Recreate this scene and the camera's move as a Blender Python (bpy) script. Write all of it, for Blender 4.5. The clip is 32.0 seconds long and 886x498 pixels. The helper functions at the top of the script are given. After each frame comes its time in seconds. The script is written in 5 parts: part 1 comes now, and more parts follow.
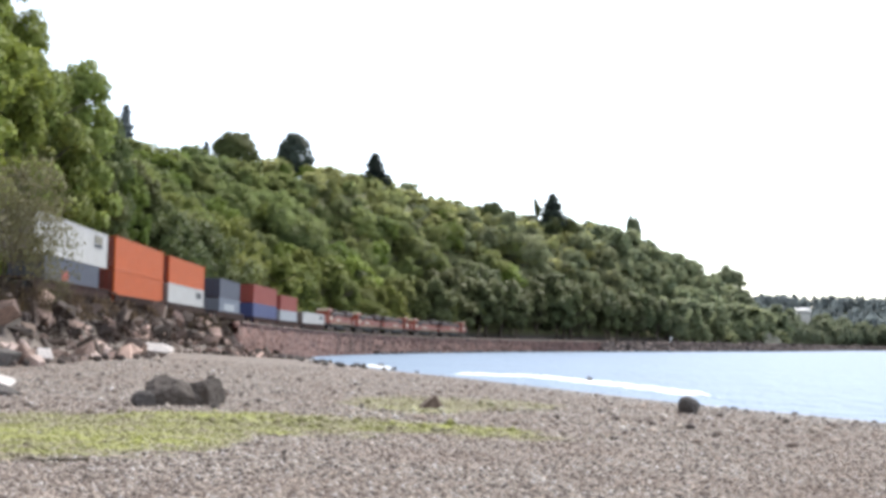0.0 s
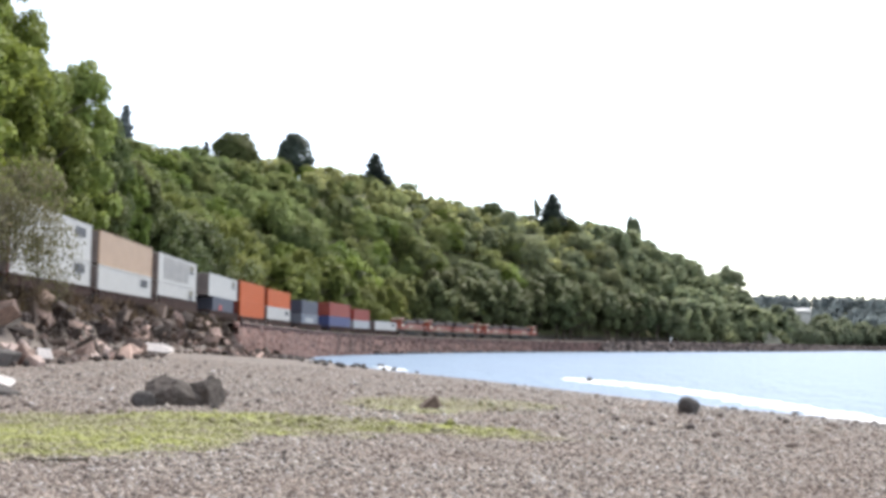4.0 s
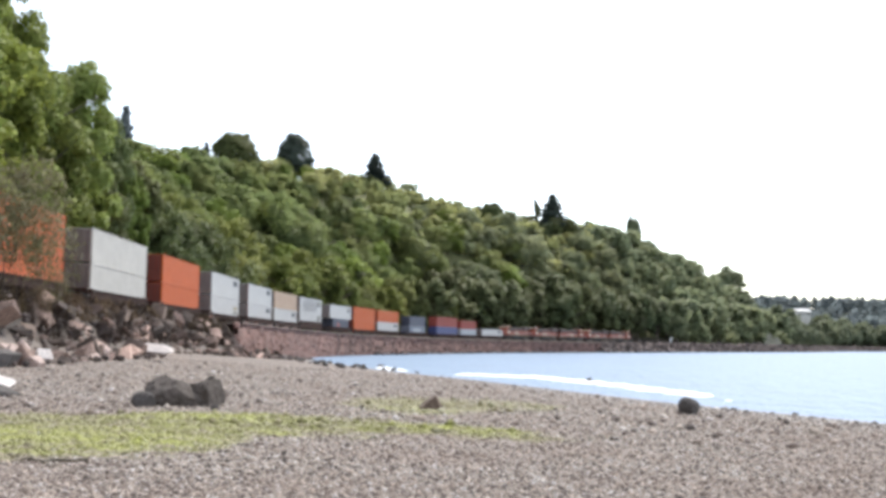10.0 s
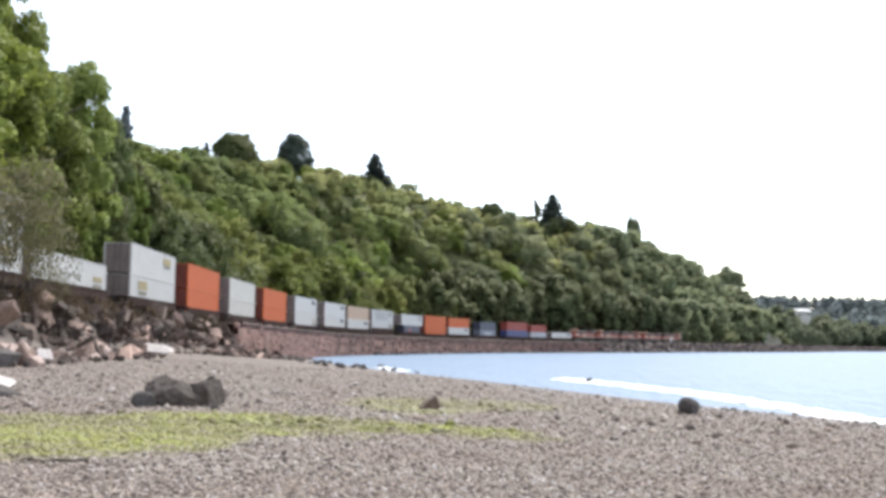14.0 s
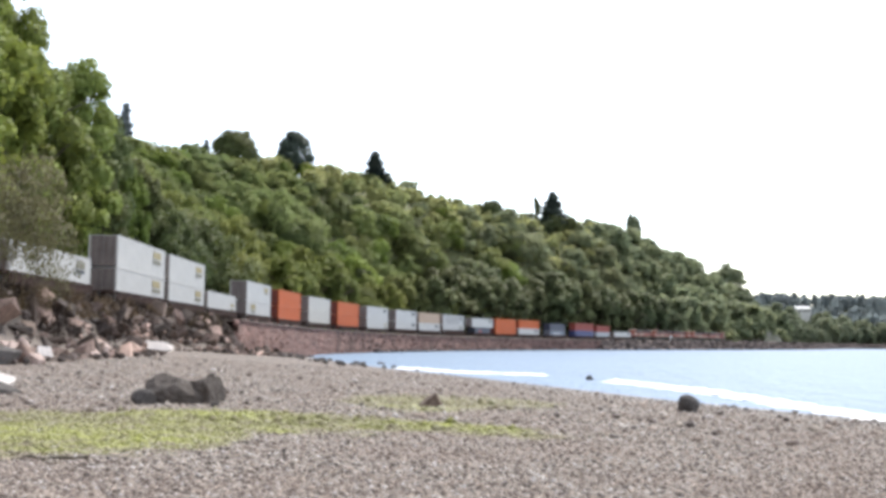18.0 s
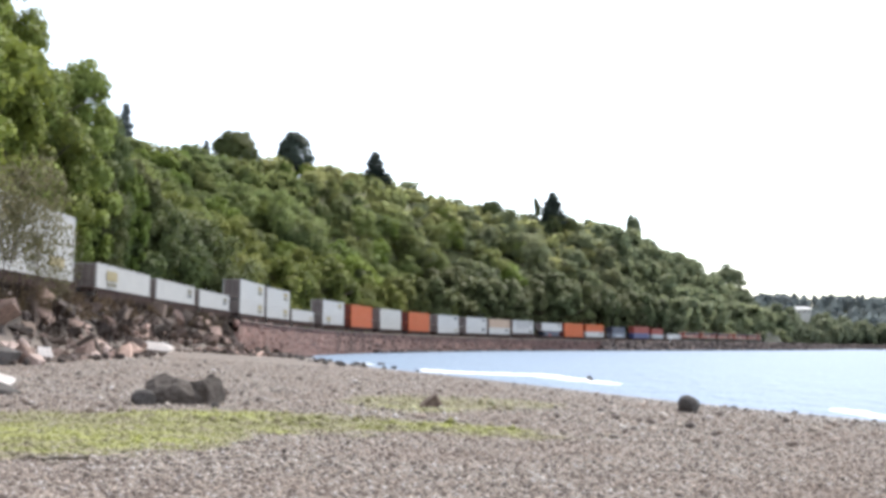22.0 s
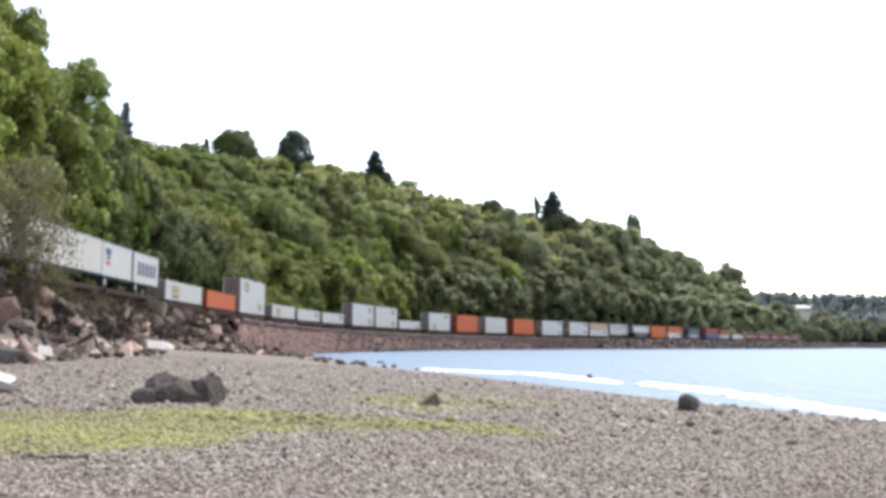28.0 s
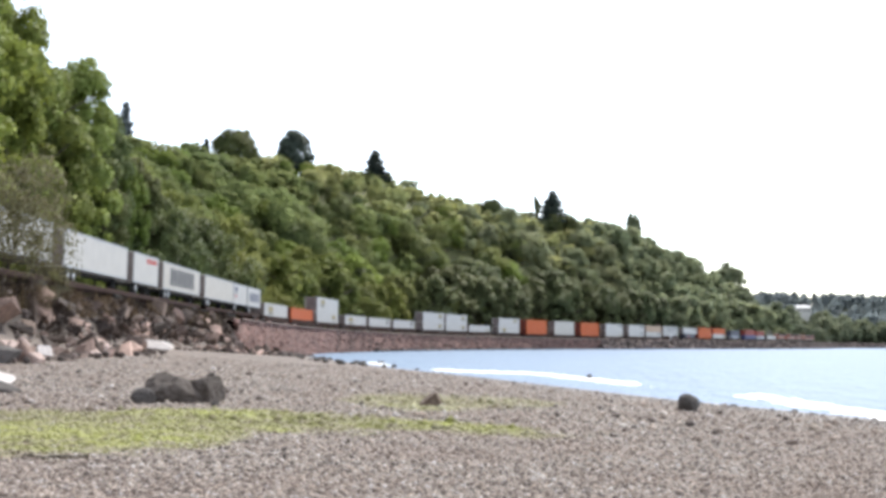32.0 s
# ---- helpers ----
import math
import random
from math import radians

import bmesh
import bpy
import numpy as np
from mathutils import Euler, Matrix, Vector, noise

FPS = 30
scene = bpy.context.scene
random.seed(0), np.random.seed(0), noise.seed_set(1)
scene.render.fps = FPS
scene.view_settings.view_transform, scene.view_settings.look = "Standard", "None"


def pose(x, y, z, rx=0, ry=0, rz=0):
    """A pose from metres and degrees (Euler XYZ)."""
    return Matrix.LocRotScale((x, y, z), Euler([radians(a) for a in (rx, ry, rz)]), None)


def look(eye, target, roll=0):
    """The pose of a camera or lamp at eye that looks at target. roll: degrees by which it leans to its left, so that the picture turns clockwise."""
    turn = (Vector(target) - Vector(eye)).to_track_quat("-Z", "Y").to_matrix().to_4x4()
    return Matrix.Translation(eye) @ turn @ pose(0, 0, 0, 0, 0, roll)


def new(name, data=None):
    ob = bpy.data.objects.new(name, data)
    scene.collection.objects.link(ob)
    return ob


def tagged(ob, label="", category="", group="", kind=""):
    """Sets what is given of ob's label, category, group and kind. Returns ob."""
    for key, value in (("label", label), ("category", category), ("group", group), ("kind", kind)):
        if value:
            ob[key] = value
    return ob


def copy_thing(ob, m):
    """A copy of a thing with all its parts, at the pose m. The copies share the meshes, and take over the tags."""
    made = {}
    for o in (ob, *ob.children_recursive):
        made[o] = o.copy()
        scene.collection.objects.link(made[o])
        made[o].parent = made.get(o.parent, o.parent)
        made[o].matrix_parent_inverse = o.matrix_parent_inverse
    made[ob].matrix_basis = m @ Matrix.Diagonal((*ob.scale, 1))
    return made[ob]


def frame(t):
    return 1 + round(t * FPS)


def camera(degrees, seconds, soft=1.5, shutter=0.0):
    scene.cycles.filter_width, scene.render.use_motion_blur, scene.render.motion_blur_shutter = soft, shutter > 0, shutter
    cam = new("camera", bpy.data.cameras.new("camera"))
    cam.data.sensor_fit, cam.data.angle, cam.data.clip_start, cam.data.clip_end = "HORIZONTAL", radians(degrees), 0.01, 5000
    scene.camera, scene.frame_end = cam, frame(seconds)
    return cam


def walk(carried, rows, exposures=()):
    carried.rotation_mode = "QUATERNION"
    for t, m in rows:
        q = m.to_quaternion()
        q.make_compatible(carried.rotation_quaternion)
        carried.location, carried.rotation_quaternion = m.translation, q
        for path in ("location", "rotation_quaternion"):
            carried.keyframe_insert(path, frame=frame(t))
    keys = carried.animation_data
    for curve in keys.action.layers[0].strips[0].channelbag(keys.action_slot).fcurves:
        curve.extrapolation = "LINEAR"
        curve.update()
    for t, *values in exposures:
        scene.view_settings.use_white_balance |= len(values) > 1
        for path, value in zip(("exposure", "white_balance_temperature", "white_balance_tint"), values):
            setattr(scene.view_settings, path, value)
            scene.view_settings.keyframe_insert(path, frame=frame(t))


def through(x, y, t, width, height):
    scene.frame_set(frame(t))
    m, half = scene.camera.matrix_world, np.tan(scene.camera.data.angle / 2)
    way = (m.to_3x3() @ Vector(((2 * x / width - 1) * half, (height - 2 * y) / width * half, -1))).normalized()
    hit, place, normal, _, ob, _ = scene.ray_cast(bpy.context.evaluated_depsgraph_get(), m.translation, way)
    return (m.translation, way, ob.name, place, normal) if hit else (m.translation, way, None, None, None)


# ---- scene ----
# ---------------------------------------------------------------- camera
cam = camera(48.81, 32.0, soft=3.8)
PITCH, LEAN, EYE = 5.608, 0.452, 2.25


def stand(nod, turn=0.0):
    """The camera on its support, nodding by a few hundredths of a degree."""
    return pose(0, 0, EYE, 90 + PITCH + nod, 0, turn) @ pose(0, 0, 0, 0, 0, LEAN)


PATH = [(0, 0.0), (3, .013), (6.5, .02), (7, .046), (12, .046), (16.5, .046), (17, -.066), (17.5, -.1), (20, -.106), (20.5, -.073),
        (21, -.007), (21.5, -.066), (22, -.066), (22.5, -.106), (25.5, -.113), (27.5, -.143), (28.5, -.149), (29, -.106), (29.5, -.152), (32, -.152)]
walk(cam, [(t, stand(nod, -.03 if t == 21 else 0)) for t, nod in PATH], exposures=((0, 0.36), (32, 0.36)))

# ---------------------------------------------------------------- light
SUN_AZ, SUN_EL = 20, 51          # degrees: from +Y towards +X, and up
world = bpy.data.worlds.new("sky")
scene.world = world
world.use_nodes = True
wn = world.node_tree
sky = wn.nodes.new("ShaderNodeTexSky")
sky.sky_type, sky.sun_disc = "NISHITA", False
sky.sun_elevation, sky.sun_rotation = radians(SUN_EL), radians(SUN_AZ)
sky.air_density, sky.dust_density, sky.ozone_density = 1.0, 1.0, 1.0
wn.links.new(sky.outputs[0], wn.nodes["Background"].inputs[0])
wn.nodes["Background"].inputs[1].default_value = 0.15
veil = wn.nodes.new("ShaderNodeBackground")          # thin bright haze over the whole sky
veil.inputs[0].default_value, veil.inputs[1].default_value = (1.0, 0.975, 0.96, 1), 0.68
both = wn.nodes.new("ShaderNodeAddShader")
wn.links.new(wn.nodes["Background"].outputs[0], both.inputs[0])
wn.links.new(veil.outputs[0], both.inputs[1])
wn.links.new(both.outputs[0], wn.nodes["World Output"].inputs[0])
sun = new("sun", bpy.data.lights.new("sun", "SUN"))
sun.data.energy, sun.data.angle, sun.data.color = 3.3, radians(0.6), (1.0, 0.95, 0.86)
az, el = radians(SUN_AZ), radians(SUN_EL)
sun.matrix_world = look((0, 0, 80), (-math.sin(az) * math.cos(el), -math.cos(az) * math.cos(el), 80 - math.sin(el)))


# ---------------------------------------------------------------- materials
def material(name, color, rough=0.8, spread=0.25, scale=3.0, bump=0.2, metal=0.0, tint=None, fine=8.0, island=0.0, object_=0.0, gloss=0.5, bump_size=0.02):
    """A surface with variation at two scales, relief, and differences from piece to piece."""
    m = bpy.data.materials.new(name)
    m.use_nodes = True
    nt = m.node_tree
    n, l = nt.nodes, nt.links
    bsdf = n["Principled BSDF"]
    bsdf.inputs["Roughness"].default_value, bsdf.inputs["Metallic"].default_value = rough, metal
    bsdf.inputs["Specular IOR Level"].default_value = gloss
    at = n.new("ShaderNodeTexCoord")
    big, small = n.new("ShaderNodeTexNoise"), n.new("ShaderNodeTexNoise")
    big.inputs["Scale"].default_value, small.inputs["Scale"].default_value = scale, scale * fine
    big.inputs["Detail"].default_value, small.inputs["Detail"].default_value = 3, 4
    for t in (big, small):
        l.new(at.outputs["Object"], t.inputs["Vector"])
    mix = n.new("ShaderNodeMix")
    mix.data_type = "RGBA"
    tint = tint or tuple(c * (1 - spread) for c in color)
    light = tuple(min(1, c * (1 + spread * .5)) for c in color)
    mix.inputs["A"].default_value, mix.inputs["B"].default_value = (*tint, 1), (*light, 1)
    add = n.new("ShaderNodeMath")
    add.operation = "MULTIPLY_ADD"
    l.new(small.outputs["Fac"], add.inputs[0])
    add.inputs[1].default_value = 0.5
    half = n.new("ShaderNodeMath")
    half.operation = "MULTIPLY"
    half.inputs[1].default_value = 0.5
    l.new(big.outputs["Fac"], half.inputs[0])
    l.new(half.outputs[0], add.inputs[2])
    ramp = n.new("ShaderNodeMapRange")
    ramp.inputs["From Min"].default_value, ramp.inputs["From Max"].default_value = 0.33, 0.67
    l.new(add.outputs[0], ramp.inputs["Value"])
    l.new(ramp.outputs[0], mix.inputs["Factor"])
    out = mix.outputs["Result"]
    for share, kind, socket in ((island, "ShaderNodeNewGeometry", "Random Per Island"), (object_, "ShaderNodeObjectInfo", "Random")):
        if share:
            src = n.new(kind)
            span = n.new("ShaderNodeMapRange")
            span.inputs["To Min"].default_value, span.inputs["To Max"].default_value = 1 - share, 1 + share
            l.new(src.outputs[socket], span.inputs["Value"])
            hsv = n.new("ShaderNodeHueSaturation")
            l.new(out, hsv.inputs["Color"])
            l.new(span.outputs[0], hsv.inputs["Value"])
            out = hsv.outputs[0]
    l.new(out, bsdf.inputs["Base Color"])
    if bump:
        bn = n.new("ShaderNodeBump")
        bn.inputs["Strength"].default_value, bn.inputs["Distance"].default_value = bump, bump_size
        l.new(add.outputs[0], bn.inputs["Height"])
        l.new(bn.outputs[0], bsdf.inputs["Normal"])
    return m


def leaf_material(name, color, deep, through=0.35, object_=0.18, hue=.012):
    """Leaves: stands of deeper and yellower green over the slope, clumps within a crown, some light passing through."""
    m = bpy.data.materials.new(name)
    m.use_nodes = True
    nt = m.node_tree
    n, l = nt.nodes, nt.links
    bsdf = n["Principled BSDF"]
    bsdf.inputs["Roughness"].default_value, bsdf.inputs["Specular IOR Level"].default_value = .6, .12
    geo, info = n.new("ShaderNodeNewGeometry"), n.new("ShaderNodeObjectInfo")

    def span(v, a, b, c, d):
        r = n.new("ShaderNodeMapRange")
        for k, q in zip(("From Min", "From Max", "To Min", "To Max"), (a, b, c, d)):
            r.inputs[k].default_value = q
        l.new(v, r.inputs["Value"])
        return r.outputs[0]

    def calc(op, a, b):
        r = n.new("ShaderNodeMath")
        r.operation = op
        l.new(a, r.inputs[0])
        l.new(b, r.inputs[1])
        return r.outputs[0]

    def cloud(scale, detail):
        t = n.new("ShaderNodeTexNoise")
        t.inputs["Scale"].default_value, t.inputs["Detail"].default_value = scale, detail
        l.new(geo.outputs["Position"], t.inputs["Vector"])
        return t.outputs["Fac"]

    stand_, clump = cloud(.035, 2.0), cloud(.45, 3.0)
    mix = n.new("ShaderNodeMix")
    mix.data_type = "RGBA"
    mix.inputs["A"].default_value, mix.inputs["B"].default_value = (*deep, 1), (*color, 1)
    l.new(calc("ADD", span(stand_, .36, .64, 0, .55), span(clump, .36, .64, 0, .45)), mix.inputs["Factor"])
    hsv = n.new("ShaderNodeHueSaturation")
    l.new(mix.outputs["Result"], hsv.inputs["Color"])
    l.new(calc("MULTIPLY", span(geo.outputs["Random Per Island"], 0, 1, .86, 1.14), span(info.outputs["Random"], 0, 1, 1 - object_, 1 + object_)), hsv.inputs["Value"])
    l.new(calc("ADD", span(info.outputs["Random"], 0, 1, -hue, hue), span(stand_, .35, .65, .5 + hue, .5 - hue)), hsv.inputs["Hue"])
    trans, both_ = n.new("ShaderNodeBsdfTranslucent"), n.new("ShaderNodeMixShader")
    both_.inputs[0].default_value = through
    l.new(hsv.outputs[0], bsdf.inputs["Base Color"])
    l.new(hsv.outputs[0], trans.inputs[0])
    l.new(bsdf.outputs[0], both_.inputs[1])
    l.new(trans.outputs[0], both_.inputs[2])
    l.new(both_.outputs[0], n["Material Output"].inputs[0])
    return m


LEAF_NEAR = leaf_material("leaf_deep_green", (0.29, 0.335, 0.085), (0.15, 0.18, 0.055), .42)
LEAF = leaf_material("leaf_green", (0.30, 0.345, 0.125), (0.205, 0.24, 0.10), .6, .12)
LEAF_BRIGHT = leaf_material("leaf_bright", (0.275, 0.34, 0.075), (0.15, 0.195, 0.05), .42)
YOUNG = leaf_material("young_leaf", (0.235, 0.265, 0.072), (0.165, 0.19, 0.058), .5, .1)
# haze over the far ridge painted as a pale bluish leaf colour
LEAF_HAZED_FAR = leaf_material("hazed_far_leaf", (0.33, 0.38, 0.39), (0.25, 0.29, 0.3), .7)
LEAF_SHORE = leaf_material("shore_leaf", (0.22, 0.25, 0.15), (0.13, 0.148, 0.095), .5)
# greyer green for the farther slope: mild haze put into the colour
LEAF_HAZED_MID = leaf_material("hazed_grey_green_leaf", (0.32, 0.35, 0.195), (0.215, 0.24, 0.145), .62, .12)
# darker front-row leaves: shade at the slope's foot is partly in this colour
ALDER = leaf_material("alder_leaf", (0.165, 0.19, 0.084), (0.09, 0.104, 0.054), .38, .12)
MEADOW = leaf_material("meadow_scrub_leaf", (0.54, 0.55, 0.25), (0.40, 0.42, 0.18), .58)
LEAF_DARK = leaf_material("leaf_dark", (0.155, 0.182, 0.066), (0.095, 0.115, 0.046), 0.4)
NEEDLE = leaf_material("needle", (0.08, 0.1, 0.078), (0.05, 0.066, 0.055), 0.3)
SHRUB = leaf_material("shrub_leaf", (0.205, 0.195, 0.1), (0.12, 0.11, 0.065), .42)
DRY = leaf_material("dry_grass", (0.16, 0.118, 0.075), (0.085, 0.064, 0.042))
BARK = material("bark", (0.11, 0.085, 0.065), 0.95, 0.4, 2.0, 0.6)
ROCK = material("riprap_stone", (0.3, 0.21, 0.172), 0.9, 0.6, 0.8, 0.6, object_=0.85, island=0.0, bump_size=.08)
ROCKS = material("loose_stone", (0.13, 0.099, 0.088), 0.9, 0.5, 1.2, 0.6, island=0.65, bump_size=.08)
ROCK_DARK = material("dark_boulder_stone", (0.075, 0.065, 0.06), 0.85, 0.5, 2.5, 0.7, bump_size=.05)
# darker stones; shade among the bank's blocks is also put into this colour
ROCK_DEEP = material("dark_riprap_stone", (0.112, 0.081, 0.065), 0.9, 0.6, 0.9, 0.6, object_=0.6, bump_size=.08)
ROCK_BROWN = material("brown_boulder_stone", (0.088, 0.071, 0.06), 0.9, 0.45, 3.0, 0.6, bump_size=.03)
ROCK_RUST = material("rusty_brown_stone", (0.14, 0.098, 0.077), 0.9, 0.5, 3.0, 0.6, bump_size=.03)
ROCK_SALMON = material("salmon_stone", (0.47, 0.36, 0.315), 0.9, 0.4, 1.2, 0.6, bump_size=.05)
ROCK_PALE = material("pale_stone", (0.66, 0.60, 0.56), 0.9, 0.3, 2.0, 0.5, bump_size=.04)
WALL = material("sea_wall_stone", (0.158, 0.085, 0.07), 0.9, 0.5, 0.3, 0.8, island=0.3, object_=0.3, fine=5, bump_size=.05)
GRAVEL = material("tan_earth", (0.24, 0.23, 0.18), 0.95, 0.3, 0.3, 0.6, bump_size=.2)
BALLAST = material("ballast", (0.16, 0.13, 0.115), 0.95, 0.4, 4.0, 0.8, bump_size=.05)
STEEL = material("rail_steel", (0.22, 0.15, 0.11), 0.5, 0.4, 5.0, 0.2, metal=0.7)

# ---------------------------------------------------------------- the line of the track: its seaward loading line
KNOT, HEADING = (0, 60, 120, 200, 300, 450, 560, 660, 760, 850, 960, 1300), (-.0323, .0053, .1323, .344, .5897, .655, .64, .50, .42, .6, 1.15, 1.35)
SS = np.arange(-620.0, 2201.0)
TH = np.convolve(np.pad(np.interp(SS, KNOT, HEADING), 20, mode="edge"), np.ones(41) / 41, "valid")
CX = np.concatenate([[0], np.cumsum(np.sin((TH[1:] + TH[:-1]) / 2))])
CY = np.concatenate([[0], np.cumsum(np.cos((TH[1:] + TH[:-1]) / 2))])
CX += -28.64 - CX[620]
CY += 75.67 - CY[620]


def rail_z(s):
    return EYE + 3.07 - .00464 * (np.interp(s, (-620, -60, 220, 340, 2200), (-60, -60, 220, 280, 280)) - 60)


def along(s, n=0.0):
    """The place s metres along the line and n metres seawards of it, and the heading there."""
    h = np.interp(s, SS, TH)
    return np.interp(s, SS, CX) + n * np.cos(h), np.interp(s, SS, CY) - n * np.sin(h), h


def beside(x, y):
    """s and n of places on the plan."""
    x, y = np.asarray(x, float).ravel(), np.asarray(y, float).ravel()
    s, n = np.empty(len(x)), np.empty(len(x))
    px, py, ps = CX[::4], CY[::4], SS[::4]
    for a in range(0, len(x), 4000):
        d = (x[a:a + 4000, None] - px) ** 2 + (y[a:a + 4000, None] - py) ** 2
        i = d.argmin(1)
        h = TH[::4][i]
        dx, dy = x[a:a + 4000] - px[i], y[a:a + 4000] - py[i]
        s[a:a + 4000] = ps[i] + dx * np.sin(h) + dy * np.cos(h)
        n[a:a + 4000] = dx * np.cos(h) - dy * np.sin(h)
    return s, n


def ease(x):
    x = np.clip(x, 0, 1)
    return x * x * (3 - 2 * x)


WATER_Y, WATER_X = (-300, 0, 30, 40, 51, 65, 87, 120, 163, 178, 4000), (120, 24, 13.6, 9.5, 6.3, 2.3, -5, -13.4, -24.5, -30, -30)
CREST_S, CREST_Z = (-620, 40, 120, 160, 200, 240, 300, 340, 375, 410, 440, 480, 520, 560, 600, 640, 680, 720, 800, 2200), (44, 44, 41, 44.5, 51, 57, 60.5, 58.5, 56, 56.8, 60.2, 62, 59, 54, 47, 39, 30, 23, 13, 10)


def beach(x, y, base):
    """Height of shore and sea bed: base is the foot of the bank on the same line."""
    w = np.interp(y, WATER_Y, WATER_X)
    d = w - x
    up = np.interp(y, (90, 125, 165), (1.35, .55, .3)) * np.clip(d / np.maximum(w - base, 3), 0, 1.3) ** 0.95
    down = np.maximum(-5, 0.07 * d)
    return np.where((d > 0) & (y < 178), up, np.where(y < 178, down, -0.8))


def height(x, y):
    x, y = np.asarray(x, float).ravel(), np.asarray(y, float).ravel()
    s, n = beside(x, y)
    base = np.interp(y, CY, CX) + 6
    shore = beach(x, y, base)
    top = rail_z(s) - 0.55
    hill = np.interp(s, CREST_S, CREST_Z) * ease((-n - 7) / 66)
    wob = 0.5 * np.sin(x * .21 + 1.3 * np.sin(y * .13)) + .5 * np.sin(y * .17 + x * .07)
    land = top + hill + ease((-n - 9) / 10) * wob * 1.5
    far = 48 * ease((-n - 330) / 250) * ease((s - 700) / 150)
    knoll = 8 * np.exp(-((x - 345) ** 2 + (y - 940) ** 2) / 40 ** 2)
    land = land + far + knoll
    run = np.interp(s, (42, 50, 330, 345), (3.6, 1.5, 1.5, 3.6))
    k = np.clip((n - 2.4) / run, 0, 1)
    return np.where(n < 2.4, land, np.where(n < 6, top * (1 - k) + np.minimum(shore, top) * k, shore))


# ---------------------------------------------------------------- mesh helpers
def mesh_from(name, verts, faces, mat, smooth=False):
    me = bpy.data.meshes.new(name)
    verts, faces = np.asarray(verts, np.float32), np.asarray(faces, np.int32)
    k = faces.shape[1]
    me.vertices.add(len(verts))
    me.vertices.foreach_set("co", verts.ravel())
    me.loops.add(faces.size)
    me.loops.foreach_set("vertex_index", faces.ravel())
    me.polygons.add(len(faces))
    me.polygons.foreach_set("loop_start", np.arange(0, faces.size, k, dtype=np.int32))
    me.polygons.foreach_set("loop_total", np.full(len(faces), k, np.int32))
    if smooth:
        me.polygons.foreach_set("use_smooth", np.ones(len(faces), bool))
    me.update(calc_edges=True)
    me.materials.append(mat)
    return me


def piece(name, me, parent=None, label="", at=None):
    ob = new(name, me)
    if parent:
        ob.parent = parent
    if at is not None:
        ob.matrix_basis = at
    if label:
        tagged(ob, label)
    return ob


def part(name, bm, mat, parent, label=""):
    me = bpy.data.meshes.new(name)
    bm.to_mesh(me)
    bm.free()
    me.materials.append(mat)
    return piece(name, me, parent, label)


def block(bm, x0, x1, y0, y1, z0, z1, bevel=0.0):
    """A box between two corners; bevelled edges where asked."""
    m = Matrix.Translation(((x0 + x1) / 2, (y0 + y1) / 2, (z0 + z1) / 2)) @ Matrix.Diagonal((x1 - x0, y1 - y0, z1 - z0, 1))
    r = bmesh.ops.create_cube(bm, size=1, matrix=m)
    if bevel:
        edges = list({e for v in r["verts"] for e in v.link_edges})
        bmesh.ops.bevel(bm, geom=edges, offset=bevel, segments=1, affect="EDGES")
    return bm


def rod(bm, a, b, r, sides=8, r2=None):
    a, b = Vector(a), Vector(b)
    m = Matrix.Translation((a + b) / 2) @ (b - a).to_track_quat("Z", "Y").to_matrix().to_4x4()
    bmesh.ops.create_cone(bm, cap_ends=True, segments=sides, radius1=r, radius2=r if r2 is None else r2, depth=(b - a).length, matrix=m)
    return bm


def rock_mesh(name, seed, mat, size=(1, 1, 1), sub=2, rough=0.25, cuts=9, deep=(.38, .8), faces=()):
    """A broken stone: a ball cut by flat faces (chance ones, or those given) and slightly roughened, unit half-width, base near z = 0."""
    rng = random.Random(seed)
    bm = bmesh.new()
    bmesh.ops.create_icosphere(bm, subdivisions=sub, radius=1.15)
    planes = [(Vector((rng.gauss(0, 1), rng.gauss(0, 1), rng.gauss(0, 1))).normalized(), rng.uniform(*deep)) for _ in range(cuts)]
    planes += [(Vector(nrm).normalized(), d) for nrm, d in faces]
    off = Vector((rng.uniform(0, 50), rng.uniform(0, 50), rng.uniform(0, 50)))
    for v in bm.verts:
        for nrm, d in planes:
            k = v.co.dot(nrm)
            if k > d:
                v.co -= nrm * (k - d)
        v.co *= 1 + rough * .35 * noise.noise(v.co * 1.7 + off) + rough * .25 * noise.noise(v.co * 5 + off)
    for v in bm.verts:
        v.co = Vector((v.co.x * size[0], v.co.y * size[1], v.co.z * size[2] + size[2] * .55))
    me = bpy.data.meshes.new(name)
    bm.to_mesh(me)
    bm.free()
    me.materials.append(mat)
    return me


def block_mesh(name, seed, mat, size=(1, 1, 1), points=13):
    """A freshly broken angular block: the hull of scattered points."""
    rng = random.Random(seed)
    bm = bmesh.new()
    for _ in range(points):
        p = [rng.choice((-1, 1)) * rng.uniform(.55, 1) for _ in range(3)]
        p[rng.randrange(3)] *= rng.uniform(.2, 1)
        bm.verts.new([p[i] * size[i] for i in range(3)])
    r = bmesh.ops.convex_hull(bm, input=bm.verts)
    bmesh.ops.delete(bm, geom=list({e for e in r["geom_interior"] + r["geom_unused"] if isinstance(e, bmesh.types.BMVert)}), context="VERTS")
    bmesh.ops.triangulate(bm, faces=bm.faces)
    me = bpy.data.meshes.new(name)
    bm.to_mesh(me)
    bm.free()
    me.materials.append(mat)
    return me


